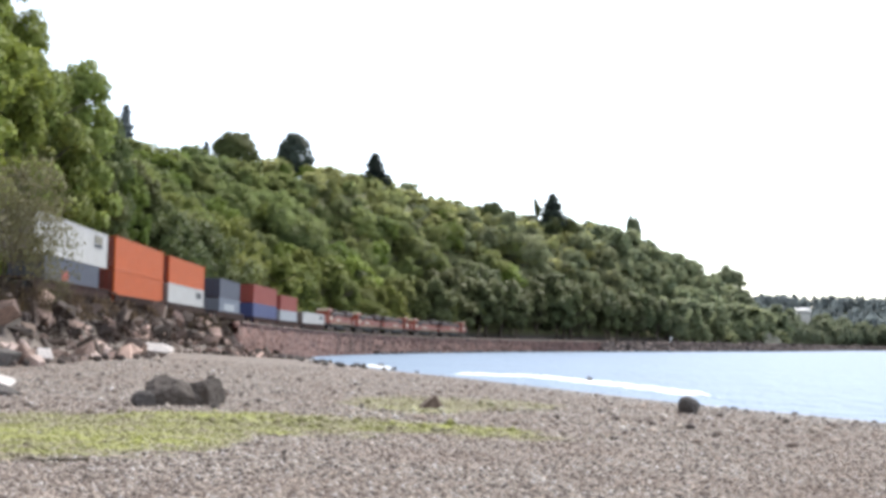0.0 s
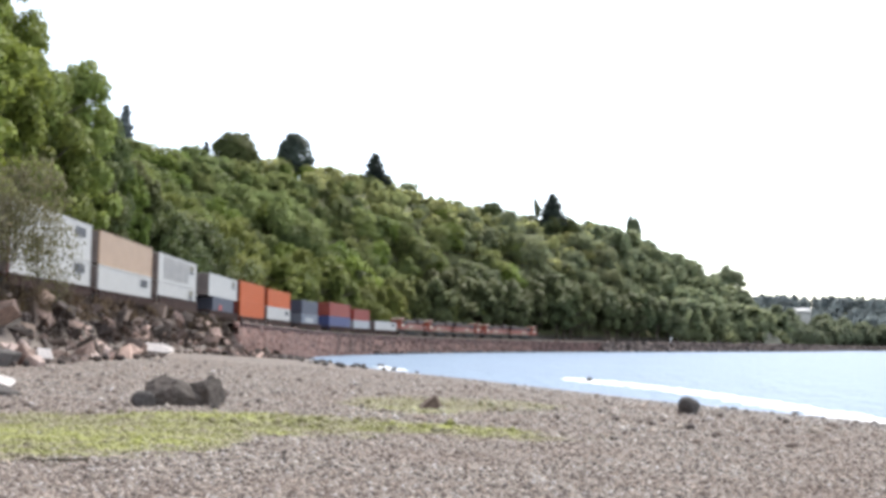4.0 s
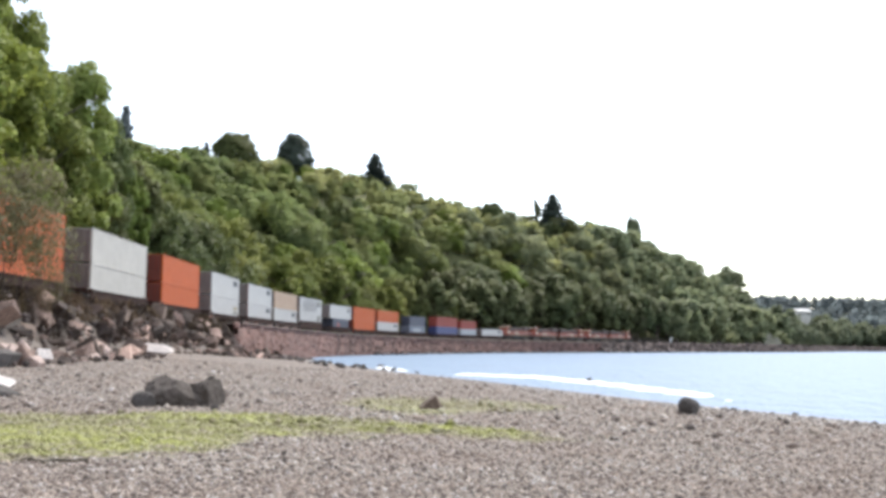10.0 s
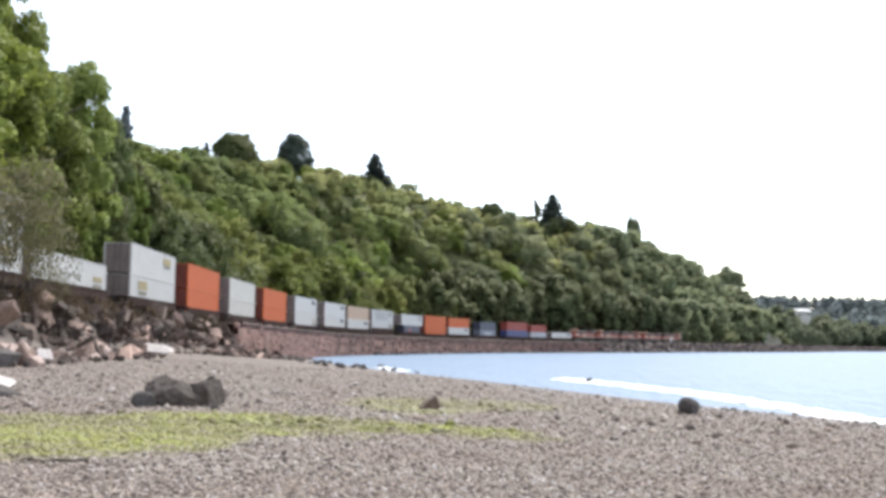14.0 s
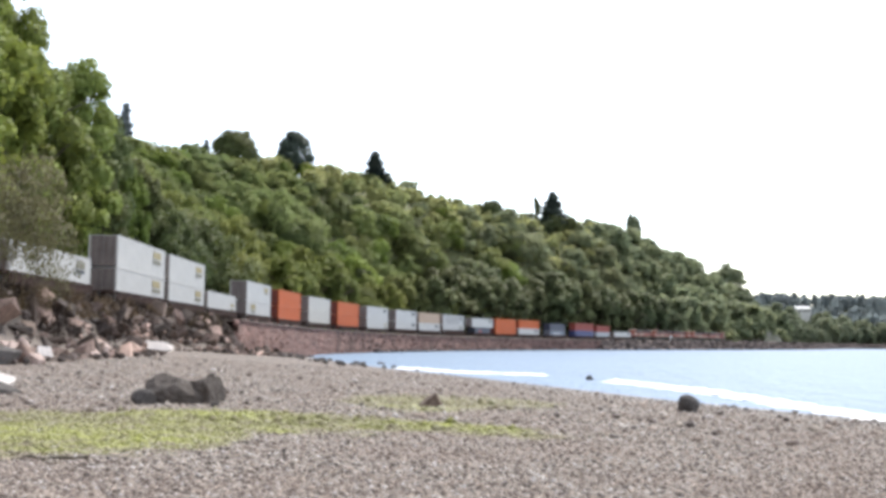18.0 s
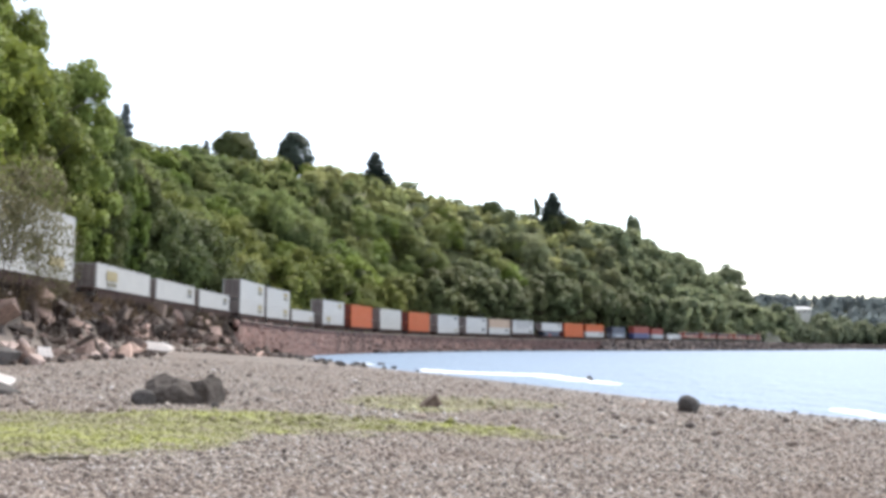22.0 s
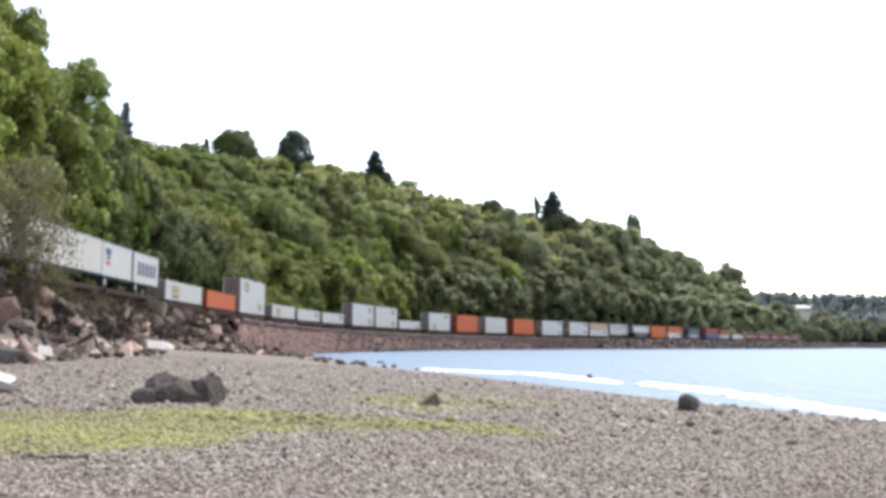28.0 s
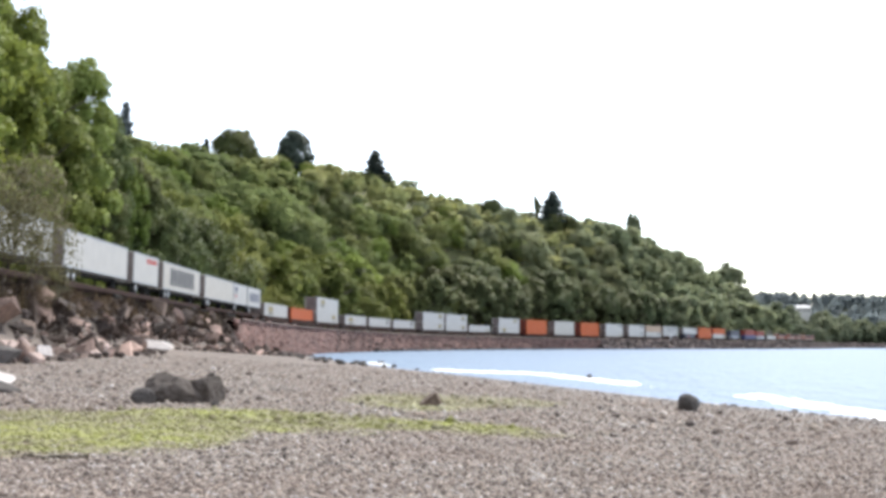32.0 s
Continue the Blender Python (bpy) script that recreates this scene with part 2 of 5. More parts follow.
# ---------------------------------------------------------------- ground, one sheet
def ground_material(name="ground", loose=False):
    """Pebbles, damp dark sand by the water, green weed in bands, soil and grass on the bank."""
    m = bpy.data.materials.new(name)
    m.use_nodes = True
    nt = m.node_tree
    n, l = nt.nodes, nt.links
    bsdf = n["Principled BSDF"]
    bsdf.inputs["Roughness"].default_value = 0.9
    pos = n.new("ShaderNodeNewGeometry").outputs["Position"]

    def tex(kind, scale, **kw):
        t = n.new(kind)
        t.inputs["Scale"].default_value = scale
        for k, v in kw.items():
            t.inputs[k].default_value = v
        l.new(pos, t.inputs["Vector"])
        return t

    def mixed(fac, a, b):
        x = n.new("ShaderNodeMix")
        x.data_type = "RGBA"
        for sock, v in (("Factor", fac), ("A", a), ("B", b)):
            if isinstance(v, tuple):
                x.inputs[sock].default_value = (*v, 1)
            else:
                l.new(v, x.inputs[sock])
        return x.outputs["Result"]

    def span(v, a, b, c=0.0, d=1.0):
        r = n.new("ShaderNodeMapRange")
        l.new(v, r.inputs["Value"])
        for k, q in zip(("From Min", "From Max", "To Min", "To Max"), (a, b, c, d)):
            r.inputs[k].default_value = q
        return r.outputs[0]

    def calc(op, a, b):
        r = n.new("ShaderNodeMath")
        r.operation = op
        for i, v in enumerate((a, b)):
            if isinstance(v, (int, float)):
                r.inputs[i].default_value = v
            else:
                l.new(v, r.inputs[i])
        return r.outputs[0]

    cell = tex("ShaderNodeTexVoronoi", 14.0)
    tone = n.new("ShaderNodeSeparateColor")
    l.new(cell.outputs["Color"], tone.inputs[0])
    share = span(n.new("ShaderNodeNewGeometry").outputs["Random Per Island"], 0, 1) if loose else span(tone.outputs[0], 0, 1.0, 0, .95)
    if loose:
        kinds = n.new("ShaderNodeValToRGB")
        for at, tone_ in ((0.0, (.05, .043, .04)), (.2, (.11, .085, .075)), (.42, (.285, .226, .185)), (.62, (.33, .29, .245)), (.8, (.45, .365, .3)), (.93, (.56, .51, .46))):
            stop = kinds.color_ramp.elements[0] if at == 0 else kinds.color_ramp.elements.new(at)
            stop.position, stop.color = at, (*tone_, 1)
        kinds.color_ramp.elements[len(kinds.color_ramp.elements) - 1].color = (.56, .52, .5, 1)
        l.new(share, kinds.inputs[0])
        pebble = kinds.outputs[0]
    else:
        pebble = mixed(share, (0.077, 0.062, 0.052), (0.256, 0.213, 0.18))
    patch = tex("ShaderNodeTexNoise", 0.35, Detail=4.0)
    pebble = mixed(span(patch.outputs["Fac"], .42, .66, 0, .5), pebble, (0.2, 0.15, 0.122))
    xyz = n.new("ShaderNodeSeparateXYZ")
    l.new(pos, xyz.inputs[0])
    edge = tex("ShaderNodeTexNoise", 0.55, Detail=5.0, Roughness=.65)
    wob = span(edge.outputs["Fac"], .3, .7, -.38, .38)
    weed = None
    for cx, cy, rx, ry, turn, amount in WEED:
        c, s = math.cos(turn), math.sin(turn)
        dx, dy = calc("SUBTRACT", xyz.outputs[0], cx), calc("SUBTRACT", xyz.outputs[1], cy)
        u = calc("DIVIDE", calc("ADD", calc("MULTIPLY", dx, c), calc("MULTIPLY", dy, s)), rx)
        v = calc("DIVIDE", calc("SUBTRACT", calc("MULTIPLY", dy, c), calc("MULTIPLY", dx, s)), ry)
        r = calc("ADD", calc("SQRT", calc("ADD", calc("MULTIPLY", u, u), calc("MULTIPLY", v, v)), 0), wob)
        w = span(r, .75, 1.1, amount, 0)
        weed = w if weed is None else calc("MAXIMUM", weed, w)
    grit = tex("ShaderNodeTexNoise", 2.4, Detail=6.0, Roughness=.7)
    weed = calc("MULTIPLY", weed, span(grit.outputs["Fac"], .36, .56, .25, 1.0))
    shore = mixed(weed, pebble, mixed(span(patch.outputs["Fac"], .4, .65), (0.27, 0.285, 0.058), (0.19, 0.185, 0.07)))
    wet = span(xyz.outputs[2], .02, .22, 1, 0)
    shore = mixed(calc("MULTIPLY", wet, .65), shore, (0.075, 0.065, 0.06))
    soil = mixed(patch.outputs["Fac"], (0.085, 0.09, 0.035), (0.13, 0.135, 0.05))
    soil = mixed(span(xyz.outputs[2], 5.6, 8.0), (0.055, 0.043, 0.035), soil)
    l.new(mixed(span(xyz.outputs[2], 2.3, 3.2), shore, soil), bsdf.inputs["Base Color"])
    l.new(calc("SUBTRACT", .92, calc("MULTIPLY", wet, .5)), bsdf.inputs["Roughness"])
    bump = n.new("ShaderNodeBump")
    bump.inputs["Strength"].default_value, bump.inputs["Distance"].default_value = .0 if loose else .3, .015
    l.new(calc("SUBTRACT", 1, cell.outputs["Distance"]), bump.inputs["Height"])
    l.new(bump.outputs[0], bsdf.inputs["Normal"])
    return m


# weed bands on the shore: centre, half sizes, turn, strength
WEED = ((-5.8, 15.3, 2.8, 4.2, -0.2, .9), (-3.6, 18.8, 3.2, 2.6, 0.0, 1.0), (-.7, 18.9, 2.9, 1.7, -0.05, 1.0), (-.4, 27.5, 2.2, 4.0, 0.0, .6), (1.2, 30.0, 2.4, 3.0, 0.0, .4))
GROUND = ground_material()
PEBBLE = ground_material("loose_pebble", True)


def build_ground():
    xs = np.concatenate([(-4500, -2500, -1500), np.arange(-1000, -160, 60), np.arange(-160, -70, 6), np.arange(-70, 40, 1.0), np.arange(40, 340, 4), np.arange(340, 720, 9), np.arange(720, 1200, 40), (1200, 1800, 3000, 4500)])
    ys = np.concatenate([(-4500, -2500, -1200), np.arange(-700, -60, 20), np.arange(-60, 0, 4), np.arange(0, 200, 1.25), np.arange(200, 760, 4), np.arange(760, 1040, 9), np.arange(1040, 1800, 30), (1800, 2200, 3000, 4500)])
    gx, gy = np.meshgrid(xs, ys)
    z = height(gx, gy)
    verts = np.stack([gx.ravel(), gy.ravel(), z], 1)
    w, hgt = len(xs), len(ys)
    i = (np.arange(hgt - 1)[:, None] * w + np.arange(w - 1)).ravel()
    faces = np.stack([i, i + 1, i + w + 1, i + w], 1)
    tagged(piece("ground", mesh_from("ground", verts, faces, GROUND, True)), "pebbly grey beach running up to a wooded bluff", kind="structure")


build_ground()


def build_water():
    m = material("sea_water", (0.168, 0.24, 0.335), 0.42, 0.1, 0.05, 0, gloss=0.25)
    nt = m.node_tree
    n, l = nt.nodes, nt.links
    bsdf = n["Principled BSDF"]
    bsdf.inputs["IOR"].default_value = 1.33
    pos = n.new("ShaderNodeNewGeometry")
    turn = n.new("ShaderNodeMapping")
    turn.inputs["Scale"].default_value = (1.0, .45, 1)
    turn.inputs["Rotation"].default_value = (0, 0, .5)
    l.new(pos.outputs["Position"], turn.inputs[0])
    a, b = n.new("ShaderNodeTexNoise"), n.new("ShaderNodeTexNoise")
    a.inputs["Scale"].default_value, b.inputs["Scale"].default_value = .5, 2.6
    a.inputs["Detail"].default_value = b.inputs["Detail"].default_value = 4
    l.new(turn.outputs[0], a.inputs["Vector"])
    l.new(turn.outputs[0], b.inputs["Vector"])
    add = n.new("ShaderNodeMath")
    add.operation = "MULTIPLY_ADD"
    l.new(b.outputs["Fac"], add.inputs[0])
    add.inputs[1].default_value = .3
    l.new(a.outputs["Fac"], add.inputs[2])
    bump = n.new("ShaderNodeBump")
    bump.inputs["Strength"].default_value, bump.inputs["Distance"].default_value = 1.0, .5
    l.new(add.outputs[0], bump.inputs["Height"])
    l.new(bump.outputs[0], bsdf.inputs["Normal"])
    xs = np.concatenate([(-60, -20), np.arange(0, 200, 20), (200, 500, 1500, 4500)])
    ys = np.concatenate([(-4500, -1000, -200), np.arange(0, 300, 20), (300, 600, 1500, 4500)])
    gx, gy = np.meshgrid(xs, ys)
    w, h = len(xs), len(ys)
    i = (np.arange(h - 1)[:, None] * w + np.arange(w - 1)).ravel()
    tagged(piece("water", mesh_from("water", np.stack([gx.ravel(), gy.ravel(), 0 * gx.ravel()], 1), np.stack([i, i + 1, i + w + 1, i + w], 1), m)),
           "calm pale blue sea with small ripples", kind="structure")


build_water()


# ---------------------------------------------------------------- railway bed
def sweep(profile, s0, s1, step):
    """A shape of (n, height over the rail) points swept along the line."""
    ss = np.arange(s0, s1 + step, step)
    prof = np.array(profile)
    rows = []
    for s in ss:
        x, y, h = along(s, prof[:, 0])
        rows.append(np.stack([x, y, rail_z(s) + prof[:, 1]], 1))
    v = np.concatenate(rows)
    k = len(prof)
    i = (np.arange(len(ss) - 1)[:, None] * k + np.arange(k - 1)).ravel()
    return v, np.stack([i, i + 1, i + k + 1, i + k], 1)


def build_track():
    v, f = sweep([(-4.4, -.75), (-3.2, -.18), (.6, -.18), (1.8, -.75)], -600, 1100, 6)
    tagged(piece("railway_ballast", mesh_from("railway_ballast", v, f, BALLAST)), "brown crushed stone ballast under the rails", kind="structure")
    for n in (-2.02, -.58):
        r = [(n - .07, -.18), (n - .07, -.15), (n - .01, -.13), (n - .01, -.05), (n - .036, -.04), (n - .036, 0), (n + .036, 0), (n + .036, -.04), (n + .01, -.05), (n + .01, -.13), (n + .07, -.15), (n + .07, -.18)]
        v, f = sweep(r, -600, 1100, 6)
        tagged(piece("rail", mesh_from("rail", v, f, STEEL)), "rusty steel rail on wooden ties", "rail", group="rails of the track")


build_track()


# ---------------------------------------------------------------- trees
def leaves(rng, lobes, count, size, shell=0.35, droop=0.0):
    """Leaf sprays (small bent quads) over and inside a set of lobes (x, y, z, rx, ry, rz)."""
    lobes = np.array(lobes)
    area = (lobes[:, 3] * lobes[:, 4] * lobes[:, 5]) ** (2 / 3)
    pick = rng.choice(len(lobes), count, p=area / area.sum())
    d = rng.normal(size=(count, 3))
    d /= np.linalg.norm(d, axis=1)[:, None]
    d[:, 2] = np.where(d[:, 2] < -.5, -d[:, 2], d[:, 2])
    rad = 1 - shell * rng.random(count) ** 1.6 + .12 * rng.normal(size=count) * (rng.random(count) < .35)
    c = lobes[pick, :3] + d * rad[:, None] * lobes[pick, 3:]
    nrm = d + rng.normal(scale=.55, size=(count, 3))
    nrm /= np.linalg.norm(nrm, axis=1)[:, None]
    up = np.array([0, 0, 1.0]) + rng.normal(scale=.7, size=(count, 3))
    u = np.cross(nrm, up)
    u /= np.linalg.norm(u, axis=1)[:, None] + 1e-6
    v = np.cross(nrm, u)
    k = size * rng.uniform(.55, 1.35, count)[:, None]
    lift = nrm * k * .25
    q = np.stack([c - u * k * .6, c + u * k * .6 - lift, c + v * k * 1.1 - lift], 1)
    soft = d + rng.normal(scale=.22, size=(count, 3)) + (0, 0, .15)
    soft /= np.linalg.norm(soft, axis=1)[:, None]
    return q.reshape(-1, 3), np.arange(count * 3).reshape(-1, 3), np.repeat(soft, 3, 0)


def crown_mesh(name, seed, kind, mat, count, size):
    """A crown of unit height (z from 0 to 1) and its own uneven outline."""
    rng = np.random.default_rng(seed)
    if kind == "broad":
        lobes = [(0, 0, .44, .27, .27, .36)]
        for _ in range(30):
            a, z = rng.uniform(0, 6.28), rng.uniform(.14, .86)
            r = .38 * max(.1, 1 - ((z - .34) / .6) ** 2) ** .5 * rng.uniform(.45, 1.1)
            k = rng.uniform(.07, .15)
            lobes.append((r * math.cos(a), r * math.sin(a), z, k, k, k * rng.uniform(1.2, 2.1)))
        for _ in range(3):
            lobes.append((rng.uniform(-.14, .14), rng.uniform(-.14, .14), rng.uniform(.82, .95), .08, .08, .12))
    elif kind == "maple":
        lobes = [(0, 0, .5, .1, .1, .3), (0, 0, .76, .09, .09, .15), (0, 0, .3, .12, .12, .2)]
        for _ in range(95):
            a, z = rng.uniform(0, 6.28), rng.uniform(.1, .95)
            r = .25 * math.sin(math.pi * min(.93, max(.16, z ** 1.15))) ** .6 * rng.uniform(.5, 1.1)
            k = rng.uniform(.022, .07)
            lobes.append((r * math.cos(a), r * math.sin(a), z, k * 1.2, k * 1.2, k * rng.uniform(.8, 1.5)))
    elif kind == "tall":
        lobes = [(0, 0, .5, .1, .1, .34)]
        for _ in range(26):
            a, z = rng.uniform(0, 6.28), rng.uniform(.1, .93)
            r = .19 * (1.04 - z) ** .45 * rng.uniform(.5, 1.2)
            k = rng.uniform(.045, .1)
            lobes.append((r * math.cos(a), r * math.sin(a), z, k, k, k * rng.uniform(1.3, 2.2)))
    elif kind == "alder":
        # bare stems below, rounded plumes above
        lobes = [(0, 0, .62, .12, .12, .26)]
        for _ in range(22):
            a, z = rng.uniform(0, 6.28), rng.uniform(.3, .9)
            r = .2 * max(.1, 1 - ((z - .58) / .46) ** 2) ** .5 * rng.uniform(.5, 1.15)
            k = rng.uniform(.055, .11)
            lobes.append((r * math.cos(a), r * math.sin(a), z, k, k, k * rng.uniform(1.2, 1.8)))
    elif kind in ("dome", "ovoid"):
        wide = .44 if kind == "dome" else .33
        lobes = [(0, 0, .46, wide, wide, .5), (0, 0, .46, wide * .98, wide * .98, .49), (0, 0, .2, wide * .95, wide * .95, .2)]
        for _ in range(34):
            a, z = rng.uniform(0, 6.28), rng.uniform(.1, .96)
            r = wide * max(.05, 1 - ((z - .4) / .56) ** 2) ** (.5 if kind == "dome" else .7)
            k = rng.uniform(.06, .11)
            lobes.append((r * .97 * math.cos(a), r * .93 * math.sin(a), z, k, k, k))
    elif kind == "conifer":
        lobes = []
        for i in range(26):
            z = .1 + .88 * i / 25
            for a in rng.uniform(0, 6.28, 4):
                r = .2 * (1.03 - z) ** .75 * rng.uniform(.5, 1.1)
                lobes.append((r * .6 * math.cos(a), r * .6 * math.sin(a), z - .02 * r, r * .55 + .012, r * .55 + .012, .022))
    else:
        lobes = []
        for _ in range(12):
            a, r = rng.uniform(0, 6.28), rng.uniform(0, .42)
            k = rng.uniform(.16, .3)
            lobes.append((r * math.cos(a), r * math.sin(a), rng.uniform(.2, .75), k, k, k * .9))
    v, f, soft = leaves(rng, lobes, count, size)
    # the light wraps round the whole crown as well as round each clump
    share = {"alder": .62, "broad": .68, "dome": .7, "ovoid": .7, "tall": .62}.get(kind, .12)
    out = v - (0, 0, .42)
    out /= np.linalg.norm(out, axis=1)[:, None] + 1e-6
    soft = soft * (1 - share) + out * share + rng.normal(scale=.12, size=(count, 3)).repeat(3, 0) + (0, 0, .15)
    soft /= np.linalg.norm(soft, axis=1)[:, None] + 1e-6
    v[:, 2] = np.maximum(v[:, 2], .02)
    me = mesh_from(name, v, f, mat, True)
    me.normals_split_custom_set_from_vertices(soft.tolist())
    return me


def trunk_mesh(name, seed, height_, radius, branches=7):
    """A tapered, slightly bent trunk with limbs; unit height like the crown."""
    rng = random.Random(seed)
    bm = bmesh.new()
    bend = [(rng.uniform(-.02, .02) * i, rng.uniform(-.02, .02) * i) for i in range(6)]
    pts = [Vector((bend[i][0], bend[i][1], -.06 + height_ * i / 5)) for i in range(6)]
    for i in range(5):
        rod(bm, pts[i], pts[i + 1], radius * (1 - i * .16), 7, radius * (1 - (i + 1) * .16))
    for _ in range(branches):
        z = rng.uniform(.25, height_)
        p = pts[0].lerp(pts[5], z / height_)
        a = rng.uniform(0, 6.28)
        q = p + Vector((math.cos(a) * .2, math.sin(a) * .2, rng.uniform(.1, .2)))
        rod(bm, p, q, radius * .4, 5, radius * .12)
    me = bpy.data.meshes.new(name)
    bm.to_mesh(me)
    bm.free()
    me.materials.append(BARK)
    return me


def tree_kind(name, seed, kind, mat, count, size, trunk_h=.75, trunk_r=.02):
    return (crown_mesh("crown", seed, kind, mat, count, size), trunk_mesh("trunk", seed, trunk_h, trunk_r))


def plant(name, kinds, x, y, h, width, label, category, group="", z=None, turn=0.0, lean=(0, 0)):
    """A tree of height h standing on the ground."""
    crown, trunk = kinds
    z = float(height([x], [y])[0]) - .15 if z is None else z
    ob = tagged(new(name), label, category, group)
    ob.matrix_basis = pose(x, y, z, lean[0], lean[1], turn)
    for nm, me in (("crown", crown), ("trunk", trunk)):
        piece(nm, me, ob, at=Matrix.Diagonal((h * width, h * width, h, 1)))
    return ob


rt = random.Random(11)
BROAD = [tree_kind("b", 20 + i, "broad", (LEAF, LEAF_BRIGHT, LEAF)[i % 3], 6000, .029) for i in range(5)]
TALL = [tree_kind("t", 40 + i, "tall", (LEAF, LEAF_DARK)[i % 2], 3600, .042) for i in range(4)]
BROADN = [tree_kind("b", 30 + i, "broad", (LEAF_NEAR, YOUNG, LEAF_NEAR)[i], 11000, .021) for i in range(3)]
TALLN = [tree_kind("t", 34 + i, "tall", (LEAF_NEAR, LEAF_DARK, YOUNG)[i], 7500, .028) for i in range(3)]
TALLY = [tree_kind("t", 37 + i, "tall", YOUNG, 8000, .026) for i in range(2)]
BROADY = [tree_kind("b", 64 + i, "broad", YOUNG, 11000, .021) for i in range(2)]
TALLF = [tree_kind("t", 46 + i, "alder", ALDER, 4600, .036) for i in range(3)]
BROADF = [tree_kind("b", 26 + i, "broad", LEAF_HAZED_MID, 4600, .035) for i in range(3)]
DOME = [tree_kind("m", 52, "dome", LEAF_DARK, 11000, .035, .8, .02), tree_kind("m", 53, "dome", LEAF_HAZED_MID, 6000, .038, .8, .02)]
OVOID = [tree_kind("v", 54, "ovoid", NEEDLE, 8000, .035, .9, .02), tree_kind("v", 55, "ovoid", LEAF_HAZED_MID, 6000, .038, .9, .02)]
DARKB = [tree_kind("d", 60 + i, "broad", LEAF_DARK, 5500, .031) for i in range(2)]
CONIFER = [tree_kind("c", 70 + i, "conifer", NEEDLE, 14000, .019, .97, .014) for i in range(3)]
# far fir, its haze painted into the needle colour
HAZY = [tree_kind("c", 75, "conifer", LEAF_HAZED_FAR, 6000, .045, .97, .014)]
BIG = [tree_kind("g", 80 + i, "maple", (LEAF_NEAR, LEAF_BRIGHT, LEAF_DARK, LEAF_BRIGHT)[i], 26000, .0152, .8, .012) for i in range(4)]
BIGT = [tree_kind("h", 90 + i, "tall", (LEAF_NEAR, LEAF_BRIGHT)[i % 2], 20000, .017, .8, .018) for i in range(2)]


def hillside():
    """Woods on the bluff: alders in a row behind the track, broad crowns up the slope."""
    spots, s = [], 52.0
    while s < 860:
        step = 6.2 + s * .012
        for row, n0 in enumerate((-12.5, -18.5, -26, -35, -44, -53, -62, -71)):
            ss = s + rt.uniform(-.45, .45) * step + (row % 2) * step * .5
            spots.append((ss, n0 + rt.uniform(-2.5, 2.5), row))
        s += step
    rest, open_ = [], set()
    made = 0
    for ss, n, row in spots:
        x, y, h = along(ss, n)
        near = ss < 560
        # lowest rows favour dark leaf kinds, putting the foot's shade into colour
        tall = row <= 1 and rt.random() < .75
        young = 84 < ss < 205 + rt.uniform(-20, 20) and row <= 2
        if tall:
            kinds, hh, ww = rt.choice(DARKB[:1] + TALLN[1:2]) if ss < 92 else rt.choice(TALLY if young else TALLN if ss < 120 else TALL if ss < 240 + rt.uniform(-40, 40) else TALLF), rt.uniform(11, 17) + 7 * float(ease((ss - 180) / 180)), rt.uniform(1.1, 1.7)
        elif rt.random() < (.55 if row <= 1 and ss > 205 else .13):
            kinds, hh, ww = rt.choice(DARKB), rt.uniform(8, 13), rt.uniform(1.0, 1.4)
        else:
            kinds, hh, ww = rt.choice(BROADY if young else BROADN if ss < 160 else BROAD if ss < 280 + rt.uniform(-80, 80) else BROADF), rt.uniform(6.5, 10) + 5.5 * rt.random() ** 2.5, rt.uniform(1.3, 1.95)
        if row >= 6:
            hh *= .75 if ss > 235 else .6
        if row >= 5 and ss < 262:
            hh = min(hh, 6.5)
        # the high meadow is bare of tall trees
        if row >= 5 and 255 < ss < 420 and rt.random() < .8:
            hh, ww = rt.uniform(3.5, 5), 1.9
        # crowns keep clear of the trains
        ww = min(ww, (-n - 4.2) / (hh * (.29 if tall and kinds not in DARKB else .42)))
        if near and made < 298 and hh > 5:
            plant("alder_tree" if tall else "broadleaf_tree", kinds, float(x), float(y), hh, ww, "tall narrow green alder behind the railway" if tall else "rounded green broadleaf tree on the wooded bluff",
                  "tree", "trees of the bluff", turn=rt.uniform(0, 360), lean=(rt.uniform(-4, 4), rt.uniform(-4, 4)))
            made += 1
        else:
            rest.append((float(x), float(y), hh, ww, tall))
            if hh < 5.1:
                open_.add(len(rest) - 1)
    # the lower storey that closes the canopy
    s = 56.0
    while s < 700:
        step = 6.6 + s * .012
        for n0 in (-8.5, -14, -21, -28, -35, -42, -49, -56, -63, -70):
            if s > 190 and n0 > -20:
                continue
            x, y, _ = along(s + rt.uniform(-.5, .5) * step, n0 - rt.uniform(0, 4.0))
            low_h = rt.uniform(3.8, 8.0)
            rest.append((float(x), float(y), low_h, min(rt.uniform(1.3, 2.1), (-n0 - 5) / (low_h * .42)), rt.random() < .25))
            if n0 < -40 and 225 < s < 470 and rt.random() < .85:
                open_.add(len(rest) - 1)
        s += step
    # the distant woods, joined
    v_all, n_all = [], []
    for sx in range(330):
        ss, n = rt.uniform(1130, 1520), -rt.uniform(400, 640)
        x, y, _ = along(ss, n)
        rest.append((float(x), float(y), rt.uniform(18, 24), rt.uniform(.9, 1.2), rt.random() < .7))
    for sx in range(210):
        ss, n = rt.uniform(650, 1030), -rt.uniform(8, 70)
        x, y, _ = along(ss, n)
        rest.append((float(x), float(y), rt.uniform(12, 21) * (.65 if ss < 760 else 1), rt.uniform(.8, 1.2), False))
    for sx in range(46):
        x, y, _ = along(rt.uniform(700, 840), -rt.uniform(20, 80))
